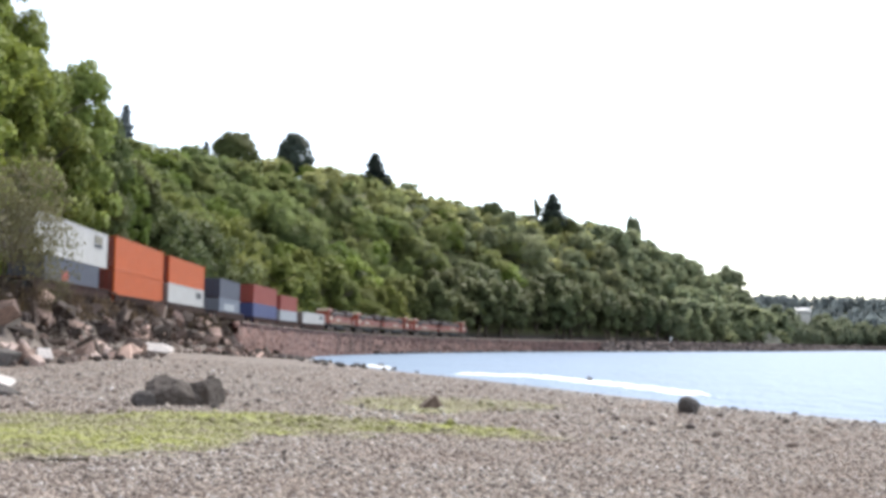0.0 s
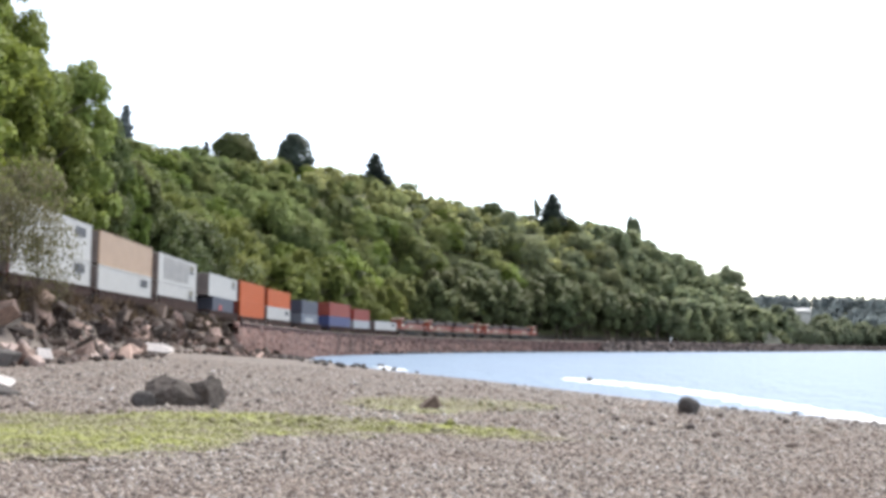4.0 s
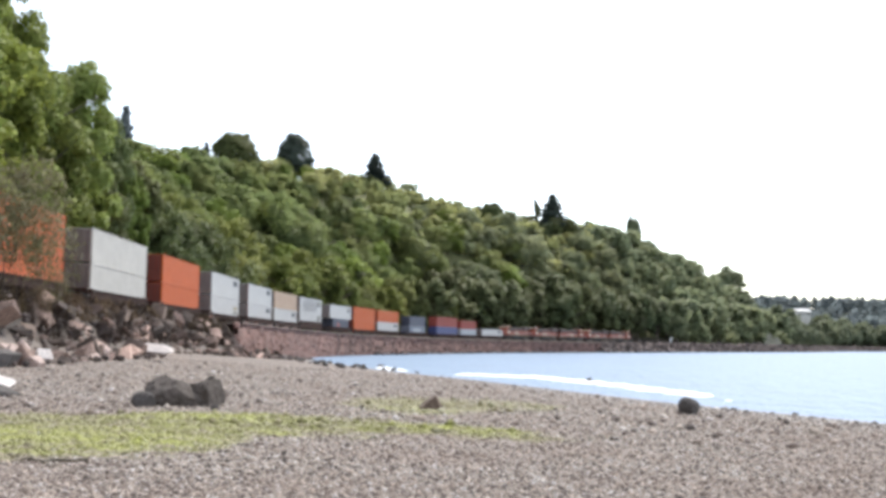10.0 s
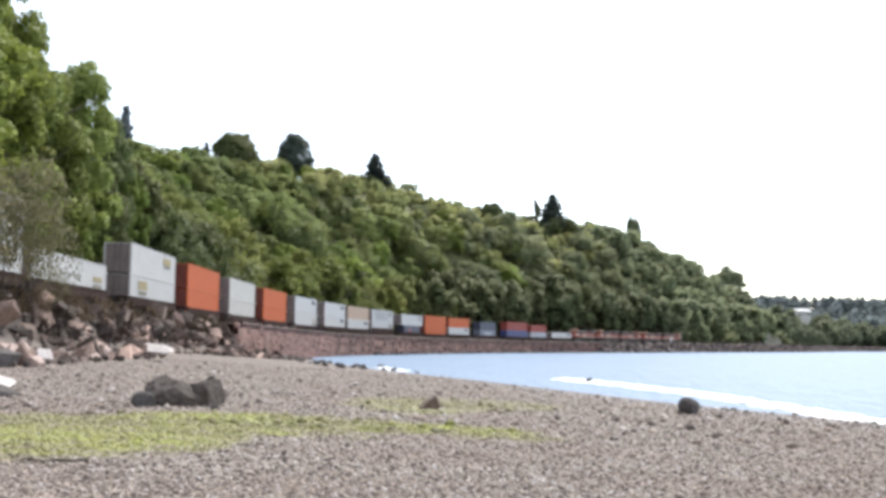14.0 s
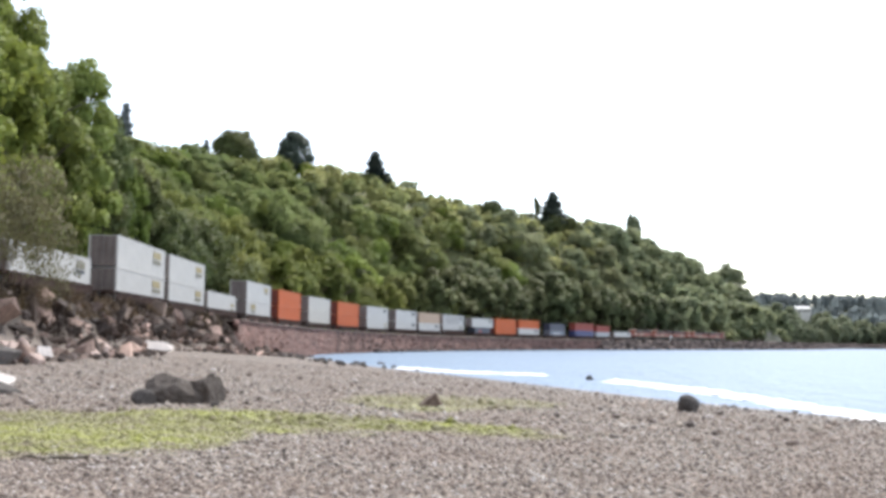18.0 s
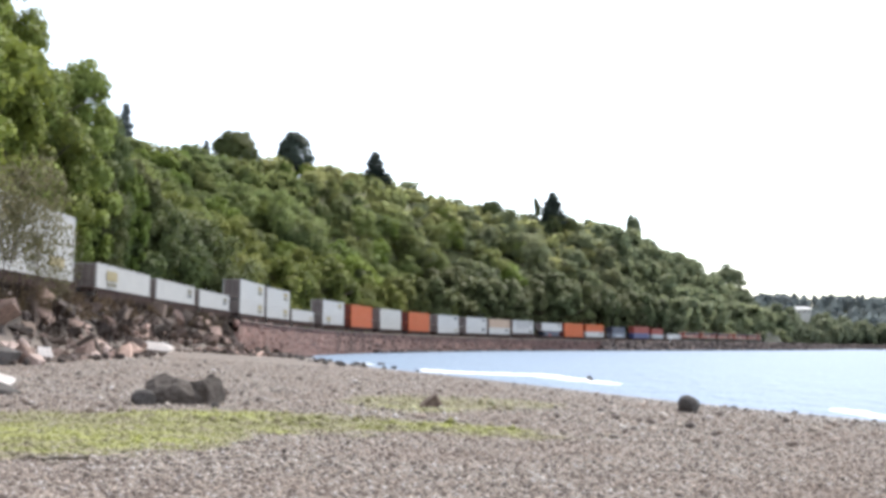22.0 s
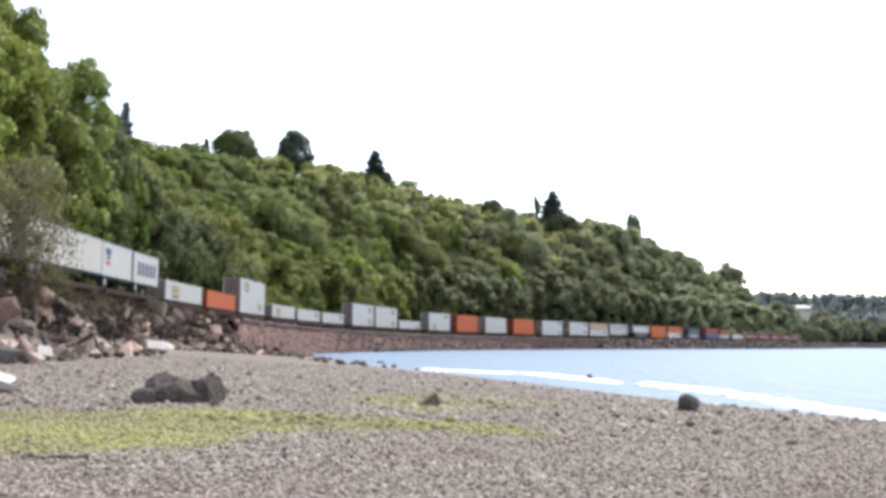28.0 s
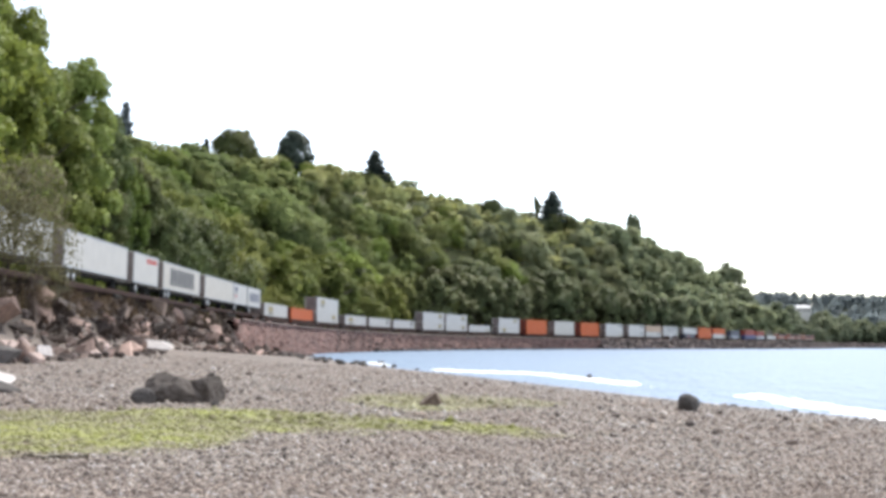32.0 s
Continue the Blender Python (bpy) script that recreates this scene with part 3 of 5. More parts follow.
        rest.append((float(x), float(y), rt.uniform(15, 21), rt.uniform(.9, 1.3), False))
    # a clearing in front of the far house
    rest = [(x, y, min(hh, 12.5), ww, tall) if abs(x / y - .37) < .013 and 600 < y < 980 else (x, y, hh, ww, tall) for x, y, hh, ww, tall in rest]
    zs = height([r[0] for r in rest], [r[1] for r in rest])
    rng = np.random.default_rng(5)
    grades = []
    for count, size in ((2200, .05), (1000, .076), (420, .115)):
        protos = []
        for i in range(10):
            me = crown_mesh("proto", 200 + i, "tall" if i > 6 else "broad", LEAF, count, size if i < 7 else size * .8)
            co = np.empty(len(me.vertices) * 3, np.float32)
            me.vertices.foreach_get("co", co)
            nr = np.empty(len(me.loops) * 3, np.float32)
            me.corner_normals.foreach_get("vector", nr)
            protos.append((co.reshape(-1, 3), nr.reshape(-1, 3)))
            bpy.data.meshes.remove(me)
        grades.append(protos)
    for (x, y, hh, ww, tall), z in zip(rest, zs):
        far_off = math.hypot(x, y)
        co, nr = grades[0 if far_off < 235 else 1 if far_off < 385 else 2][rng.integers(7, 10) if tall else rng.integers(0, 7)]
        a = rng.uniform(0, 6.28)
        c, s_ = math.cos(a), math.sin(a)
        w = hh * ww
        n_all.append(np.stack([nr[:, 0] * c - nr[:, 1] * s_, nr[:, 0] * s_ + nr[:, 1] * c, nr[:, 2]], 1))
        v_all.append(np.stack([(co[:, 0] * c - co[:, 1] * s_) * w + x, (co[:, 0] * s_ + co[:, 1] * c) * w + y, co[:, 2] * hh + z - .5], 1))
    for name, mat, chosen, label in (("near_thicket", LEAF_NEAR, lambda i: i not in open_ and math.hypot(rest[i][0], rest[i][1]) < 235, "deep green thicket close behind the railway"), ("bluff_thicket", LEAF, lambda i: i not in open_ and 235 <= math.hypot(rest[i][0], rest[i][1]) < 385, "dense green thicket between the trees of the bluff"),
                                     ("far_thicket", LEAF_HAZED_MID, lambda i: i not in open_ and math.hypot(rest[i][0], rest[i][1]) >= 385, "thicket on the farther bluff, greyed by haze in its colour"), ("meadow_scrub", MEADOW, lambda i: i in open_, "pale yellow-green scrub on the open upper slope")):
        pick = [i for i, r in enumerate(rest) if math.hypot(r[0], r[1]) < 680 and chosen(i)]
        v = np.concatenate([v_all[i] for i in pick])
        me = mesh_from(name, v, np.arange(len(v)).reshape(-1, 3), mat, True)
        me.normals_split_custom_set_from_vertices(np.concatenate([n_all[i] for i in pick]).tolist())
        tagged(piece(name, me), label, "thicket", kind="stuff")
    for name, mat, lo, hi, label in (("shore_woods", LEAF_SHORE, 680, 1010, "rounded grey-green trees along the far shore"), ("distant_woods", LEAF_HAZED_FAR, 1010, 9999, "dense woods on the far ridge, haze put into their bluish colour")):
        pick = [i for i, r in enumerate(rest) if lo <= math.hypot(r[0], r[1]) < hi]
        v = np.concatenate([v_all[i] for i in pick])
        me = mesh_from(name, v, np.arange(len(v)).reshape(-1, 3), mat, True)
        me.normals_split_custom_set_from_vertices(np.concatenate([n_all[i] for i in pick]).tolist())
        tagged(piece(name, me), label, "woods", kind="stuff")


hillside()

# great trees close behind the track
# leaf colour paints a shadow mass at s = 34, sunlit edge at 50
for s, n, h, w, k, big in ((-6, -11, 28, 1.2, 3, 1), (9, -12, 31, .64, 3, 1), (14, -12.5, 26.5, .78, 0, 1), (20, -13, 24.8, .95, 0, 1), (28, -10.5, 27.4, .7, 0, 1), (34, -9.2, 16, .75, 2, 1), (50, -11.5, 20, .5, 3, 1), (36, -13, 22, .9, 2, 1), (46, -12.5, 25, .48, 2, 1), (58, -13, 21, .7, 2, 1),
                           (40, -20, 20, 1.0, 2, 1), (52, -21, 17, 1.0, 1, 1), (70, -12, 18, .75, 2, 1), (64, -24, 16, 1.0, 3, 1), (82, -14, 17, .8, 0, 0), (92, -12, 15, .9, 1, 0), (78, -24, 16, .9, 1, 0), (100, -22, 15, 1.0, 0, 0)):
    x, y, _ = along(s, n)
    plant("maple_tree" if big else "alder_tree", (BIG if big else BIGT)[k], float(x), float(y), h, w, "large leafy green maple beside the railway" if big else "leafy green alder beside the railway",
          "tree", "great trees beside the railway", turn=rt.uniform(0, 360))

# dark trees that stand up from the skyline
for s, n, h, w, kinds, nm, label in (
        (215, -72, 15.6, 1.1, DOME[0], "broadleaf_tree", "dark rounded broadleaf tree on the crest of the bluff"),
        (201, -72, 9.5, 1.6, CONIFER[0], "fir_tree", "dark pointed fir on the crest of the bluff"),
        (243, -70, 17, 1.05, OVOID[0], "fir_tree", "broad dense dark fir on the crest of the bluff"),
        (290, -72, 15, 2.4, CONIFER[2], "fir_tree", "lone dark fir on the crest of the bluff"),
        (411, -68, 19, .36, TALLF[0], "poplar_tree", "thin tufted tree on the crest of the bluff"),
        (426, -68, 20, 2.4, CONIFER[1], "fir_tree", "dark fir beside a thinner one on the crest"),
        (370, -68, 12.5, 1.1, DOME[0], "broadleaf_tree", "dark rounded broadleaf tree on the crest of the bluff"),
        (191, -38, 9.5, 1.45, DOME[0], "broadleaf_tree", "dark rounded tree on the middle of the bluff"),
        (525, -72, 19, .45, OVOID[1], "poplar_tree", "slim poplar on the crest of the bluff"),
        (532, -72, 18.5, .5, OVOID[1], "poplar_tree", "slim poplar beside another on the crest"),
        (668, -66, 19, 1.1, TALL[3], "poplar_tree", "tall tree at the end of the bluff"),
        (694, -60, 34, 1.1, OVOID[1], "broadleaf_tree", "broad tall tree at the end of the bluff"),
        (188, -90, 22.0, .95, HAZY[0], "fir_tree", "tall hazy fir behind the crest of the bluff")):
    x, y, _ = along(s, n)
    plant(nm, kinds, float(x), float(y), h, w, label, "tree", turn=rt.uniform(0, 360))

# shrubs on the edge of the bank, seaward of the rails
BUSH = [(crown_mesh("crown", 110 + i, "bush", SHRUB, 6500, .017), trunk_mesh("trunk", 110 + i, .8, .008, 40)) for i in range(2)]
BUSH.append((crown_mesh("crown", 113, "bush", SHRUB, 1100, .02), trunk_mesh("trunk", 113, .85, .006, 90)))
BUSH.append((crown_mesh("crown", 114, "bush", DRY, 3000, .02), trunk_mesh("trunk", 114, .85, .006, 90)))
for s, n, h, w, k in ((-21, 3.4, 10.8, .6, 0), (-27, 3.8, 8.5, .8, 1), (-15.5, 3.2, 5.6, .75, 2), (-17.5, 4.0, 2.4, 1.0, 3), (-13.2, 3.6, 3.4, .8, 2), (-12, 3.4, 1.0, 1.3, 3), (-7, 3.0, 1.0, 1.5, 3), (0, 3.2, 1.0, 1.4, 3), (8, 3.1, .8, 1.7, 3)):
    x, y, _ = along(s, n)
    plant("willow_shrub", BUSH[k], float(x), float(y), h, w, "sparse olive-leaved willow shrub on the rocky bank", "shrub", "shrubs on the bank", turn=rt.uniform(0, 360))



def bank_grass():
    """Dry grass and weeds along the edge of the bank."""
    rng = np.random.default_rng(14)
    m = 9000
    s, n = rng.uniform(-40, 46, m), 1.9 + 1.9 * rng.random(m) ** .8
    x, y, _ = along(s, n)
    clump = .5 + .5 * np.sin(s * 1.3 + 2 * np.sin(s * .37) + n * 2)
    z = height(x, y)
    h = (.15 + .65 * rng.random(m)) * (.35 + clump)
    a = rng.uniform(0, 6.28, m)
    w = .05 + .05 * rng.random(m)
    dx, dy = np.cos(a) * w, np.sin(a) * w
    lean = rng.normal(scale=.25, size=(m, 2)) * h[:, None]
    tri = np.stack([np.stack([x - dx, y - dy, z - .1], 1), np.stack([x + dx, y + dy, z - .1], 1), np.stack([x + lean[:, 0], y + lean[:, 1], z + h], 1)], 1)
    tagged(piece("bank_grass", mesh_from("bank_grass", tri.reshape(-1, 3), np.arange(m * 3).reshape(-1, 3), DRY)), "dry yellow-green grass along the bank", "grass", kind="stuff")


bank_grass()


def dead_brush():
    """Tangled dark brown canes over the upper stones of the bank."""
    rng = np.random.default_rng(15)
    m = 15000
    s, n = rng.uniform(-34, 52, m), 1.9 + 3.4 * rng.random(m)
    n = np.where(s > 34, np.minimum(n, 4.2), n)
    keep = np.sin(s * .9 + 2 * np.sin(s * .41)) + np.sin(n * 2.1 + s * .5) + rng.normal(scale=.5, size=m) > -.25
    s, n = s[keep], n[keep]
    m = len(s)
    x, y, _ = along(s, n)
    z = height(x, y) + .25
    a, up = rng.uniform(0, 6.28, m), rng.uniform(-.25, .8, m)
    long = rng.uniform(.3, 1.0, m)
    w = rng.uniform(.02, .07, m)
    dx, dy = np.cos(a), np.sin(a)
    tri = np.stack([np.stack([x - dy * w, y + dx * w, z - .1], 1), np.stack([x + dy * w, y - dx * w, z - .1 + w], 1), np.stack([x + dx * long, y + dy * long, z + up * long + .1], 1)], 1)
    cane = material("dead_cane", (0.075, 0.055, 0.045), 0.95, 0.5, 0.6, 0, island=.5)
    tagged(piece("dead_brush", mesh_from("dead_brush", tri.reshape(-1, 3), np.arange(m * 3).reshape(-1, 3), cane)), "tangled dark brown dead brush over the stone bank", "brush", kind="stuff")


dead_brush()

# ---------------------------------------------------------------- rolling stock
WHITE = material("white_container_paint", (0.5, 0.488, 0.465), 0.45, 0.12, 0.7, 0.05, fine=12, gloss=0.25)
WHITE_WARM = material("cream_container_paint", (0.5, 0.475, 0.43), 0.5, 0.15, 0.7, 0.05, fine=12, gloss=0.25)
ORANGE = material("orange_container_paint", (0.48, 0.096, 0.02), 0.5, 0.15, 0.8, 0.05, fine=12, gloss=0.25)
RED = material("red_container_paint", (0.27, 0.06, 0.045), 0.55, 0.2, 0.8, 0.05, gloss=0.25)
NAVY = material("navy_container_paint", (0.05, 0.056, 0.085), 0.5, 0.2, 0.8, 0.05)
BLUE = material("blue_container_paint", (0.045, 0.06, 0.17), 0.5, 0.2, 0.8, 0.05)
SLATE = material("slate_container_paint", (0.15, 0.17, 0.21), 0.5, 0.2, 0.8, 0.05)
GREY = material("grey_container_paint", (0.36, 0.38, 0.40), 0.5, 0.2, 0.8, 0.05)
TAN = material("tan_container_paint", (0.42, 0.29, 0.2), 0.5, 0.15, 0.8, 0.05)
CAR = material("rusty_wagon_paint", (0.055, 0.031, 0.025), 0.8, 0.4, 1.0, 0.1, gloss=.15)
BLACK = material("black_underframe", (0.03, 0.03, 0.03), 0.7, 0.3, 2.0, 0.1)
WHEEL = material("wheel_steel", (0.12, 0.09, 0.075), 0.5, 0.3, 4.0, 0.1, metal=.8)
YELLOW = material("yellow_sign_paint", (0.32, 0.255, 0.12), 0.5, 0.15, 2.0, 0)
INK = material("dark_sign_paint", (0.05, 0.05, 0.06), 0.5, 0.1, 2.0, 0)
FADED = material("faded_sign_paint", (0.21, 0.195, 0.15), 0.7, 0.2, 2.0, 0)
REDINK = material("red_sign_paint", (0.42, 0.07, 0.06), 0.5, 0.1, 2.0, 0)
BLUEINK = material("blue_sign_paint", (0.055, 0.065, 0.115), 0.5, 0.1, 2.0, 0)
LOCO = material("orange_locomotive_paint", (0.27, 0.062, 0.036), 0.5, 0.3, 0.8, 0.05)
CREAM = material("cream_locomotive_paint", (0.52, 0.44, 0.33), 0.5, 0.25, 0.8, 0.05)
# brownish dirt on the doors, plus rear-end shade put into the colour
GRIME_SHADED = material("grimy_shaded_door_paint", (0.2, 0.165, 0.155), 0.7, 0.4, 1.2, 0.1)
# orange doors darkened: shade of the rear end is in this colour
ORANGE_SHADED = material("shaded_orange_door_paint", (0.17, 0.032, 0.02), 0.65, 0.4, 1.2, 0.1)
RUSTY = material("rusty_door_paint", (0.2, 0.085, 0.07), 0.7, 0.5, 1.0, 0.1)
DARKROOF = material("dark_roof_paint", (0.07, 0.045, 0.04), 0.6, 0.4, 1.0, 0.1)
STREAK = material("grimy_streak", (0.37, 0.355, 0.345), 0.7, 0.3, 1.5, 0)
GLASS = material("cab_glass", (0.02, 0.025, 0.03), 0.05, 0.1, 1.0, 0)
RUBBER = material("tyre_rubber", (0.025, 0.025, 0.025), 0.85, 0.2, 3.0, 0.1)
HALF = 1.3


def corrugated(bm, x0, x1, y, z0, z1, out, pitch=.56, depth=.014):
    """A pressed steel side between rails: flat ribs and shallow valleys."""
    n = max(2, round((x1 - x0) / pitch))
    xs = []
    for i in range(n):
        a = x0 + (x1 - x0) * i / n
        w = (x1 - x0) / n
        xs += [(a, 0), (a + .42 * w, 0), (a + .5 * w, -depth), (a + .92 * w, -depth)]
    xs.append((x1, 0))
    lo = [bm.verts.new((x, y + d * out, z0)) for x, d in xs]
    hi = [bm.verts.new((x, y + d * out, z1)) for x, d in xs]
    for i in range(len(xs) - 1):
        q = (lo[i], lo[i + 1], hi[i + 1], hi[i])
        bm.faces.new(q if out < 0 else q[::-1])
    return bm


def sign(name, parent, x0, x1, z0, z1, mat, y=-HALF - .012, thick=.01, label=""):
    return part(name, block(bmesh.new(), x0, x1, y - thick, y, z0, z1), mat, parent, label)


def container(length, mat, label, marks=(), h=2.896, rear=None):
    """A shipping container on its base: x forwards, seaward side at -y."""
    ob = tagged(new("shipping_container"), label, "container", "containers on the train")
    a, b = -length / 2, length / 2
    for out in (-1, 1):
        y = out * (HALF - .03)
        part("side_wall", corrugated(bmesh.new(), a + .14, b - .14, y, .15, h - .12, out), mat, ob)
        part("top_rail", block(bmesh.new(), a, b, min(out * HALF, out * (HALF - .09)), max(out * HALF, out * (HALF - .09)), h - .13, h, .01), mat, ob)
        part("bottom_rail", block(bmesh.new(), a, b, min(out * HALF, out * (HALF - .09)), max(out * HALF, out * (HALF - .09)), 0, .16, .01), mat, ob)
        for x in (a, b - .15):
            part("corner_post", block(bmesh.new(), x, x + .15, min(out * (HALF + .004), out * (HALF - .16)), max(out * (HALF + .004), out * (HALF - .16)), .0, h + .004, .012), rear if rear and x == a else mat, ob)
    part("roof", block(bmesh.new(), a + .1, b - .1, -HALF + .08, HALF - .08, h - .07, h - .02), mat, ob)
    part("front_wall", block(bmesh.new(), b - .1, b - .05, -HALF + .15, HALF - .15, .05, h - .03), mat, ob)
    for y0, y1 in ((-HALF + .16, -.01), (.01, HALF - .16)):
        # white, tan and orange containers: rear-end shade is painted into the door colour
        door = part("door", block(bmesh.new(), a + .02, a + .08, y0, y1, .1, h - .1, .012), (GRIME_SHADED if mat in (WHITE, WHITE_WARM, TAN) else ORANGE_SHADED if mat is ORANGE else mat), ob)
        bm = bmesh.new()
        for y in (y0 + .3, y1 - .3):
            rod(bm, (a - .015, y, .12), (a - .015, y, h - .12), .02, 6)
        part("locking_rod", bm, WHEEL, door)
    for nm, x0, x1, z0, z1, m in marks:
        sign(nm, ob, x0, x1, z0, z1, m)
    return ob


def bogie(parent, x, y=0.0):
    b = part("bogie", block(block(block(bmesh.new(), x - 1.15, x + 1.15, -1.02, -.86, .42, .72, .03), x - 1.15, x + 1.15, .86, 1.02, .42, .72, .03), x - .25, x + .25, -1.0, 1.0, .45, .75, .03), BLACK, parent)
    for dx in (-.87, .87):
        for yy in (-.76, .76):
            part("wheel", rod(bmesh.new(), (x + dx, yy - .065, .46), (x + dx, yy + .065, .46), .46, 20), WHEEL, b)
        part("axle", rod(bmesh.new(), (x + dx, -.69, .46), (x + dx, .69, .46), .08, 8), WHEEL, b)
    return b


def well_car(pitch, top=1.42):
    """A well wagon: two deep side sills, end platforms, bogies."""
    ob = tagged(new("well_car"), "rusty brown well wagon carrying containers on the rails", "rail wagon", "wagons of the train")
    a, b = -pitch / 2, pitch / 2
    for out in (-1, 1):
        y0, y1 = sorted((out * 1.33, out * 1.45))
        bm = block(bmesh.new(), a + .9, b - .9, y0, y1, .34, top - .06, .02)
        for i in range(11):
            x = a + 1.2 + (pitch - 2.4) * i / 10
            yy = sorted((out * 1.45, out * 1.47))
            block(bm, x - .05, x + .05, yy[0], yy[1], .36, top - .09)
        part("side_sill", bm, CAR, ob)
        y0, y1 = sorted((out * 1.33, out * 1.52))
        part("top_chord", block(bmesh.new(), a + .8, b - .8, y0, y1, top - .12, top, .015), CAR, ob)
    part("well_floor", block(bmesh.new(), a + 1.9, b - 1.9, -1.32, 1.32, .26, .34), CAR, ob)
    for e in (-1, 1):
        x0, x1 = sorted((e * (b - .2), e * (b - 2.0)))
        part("end_platform", block(bmesh.new(), x0, x1, -1.3, 1.3, .95, 1.15, .03), CAR, ob)
        x0, x1 = sorted((e * (b + .02), e * (b - .6)))
        part("coupler", block(bmesh.new(), x0, x1, -.16, .16, .75, 1.0, .03), BLACK, ob)
        bogie(ob, e * (b - 1.25))
    return ob


def spine_car(pitch):
    ob = tagged(new("spine_car"), "brown spine wagon carrying road trailers on the rails", "rail wagon", "wagons of the train")
    a, b = -pitch / 2, pitch / 2
    part("spine", block(bmesh.new(), a + .1, b - .1, -.3, .3, .75, 1.1, .03), CAR, ob)
    for y0, y1 in ((-1.42, -1.3), (1.3, 1.42)):
        part("side_beam", block(bmesh.new(), a + .3, b - .3, y0, y1, .72, 1.08, .02), CAR, ob)
    for e in (-1, 1):
        bogie(ob, e * (b - 1.25))
    for x in np.linspace(a + 2, b - 2, 4):
        part("cross_arm", block(bmesh.new(), float(x) - .2, float(x) + .2, -1.29, 1.29, .92, 1.06, .02), CAR, ob)
    part("wheel_tray", block(bmesh.new(), a + 1.2, a + 5.2, -1.35, 1.35, 1.09, 1.14), CAR, ob)
    return ob


def trailer(length, mat, label, marks=()):
    """A road trailer: smooth van body, dark frame, two axles, landing legs."""
    ob = tagged(new("road_trailer"), label, "trailer", "trailers on the train")
    a, b = -length / 2, length / 2
    part("van_body", block(bmesh.new(), a, b, -HALF, HALF, 1.0, 3.9, .03), mat, ob)
    for z0, z1 in ((1.0, 1.14), (3.76, 3.9)):
        part("rail_strip", block(bmesh.new(), a + .01, b - .01, -HALF - .02, -HALF - .004, z0, z1), GREY, ob)
    for x in (a + .02, b - .12):
        part("corner_strip", block(bmesh.new(), x, x + .1, -HALF - .02, -HALF - .004, 1.15, 3.75), GREY, ob)
    part("frame", block(bmesh.new(), a + .3, b - .4, -.5, .5, .75, .99), BLACK, ob)
    axles = (a + 1.0, a + 2.25) if length > 10 else (a + .9,)
    for x in axles:
        for out in (-1, 1):
            w = part("wheel", rod(bmesh.new(), (x, out * .75, .5), (x, out * 1.28, .5), .5, 18), RUBBER, ob)
            part("rim", rod(bmesh.new(), (x, out * 1.281, .5), (x, out * 1.29, .5), .27, 14), GREY, w)
    for out in (-1, 1):
        part("landing_leg", block(bmesh.new(), b - 2.6, b - 2.45, out * .8 - .07, out * .8 + .07, .1, .99), BLACK, ob)
    part("rear_door", block(bmesh.new(), a - .03, a - .004, -HALF + .1, HALF - .1, 1.1, 3.8), GRIME_SHADED, ob)
    for nm, x0, x1, z0, z1, m in marks:
        sign(nm, ob, x0, x1, z0, z1, m, y=-HALF - .004)
    return ob


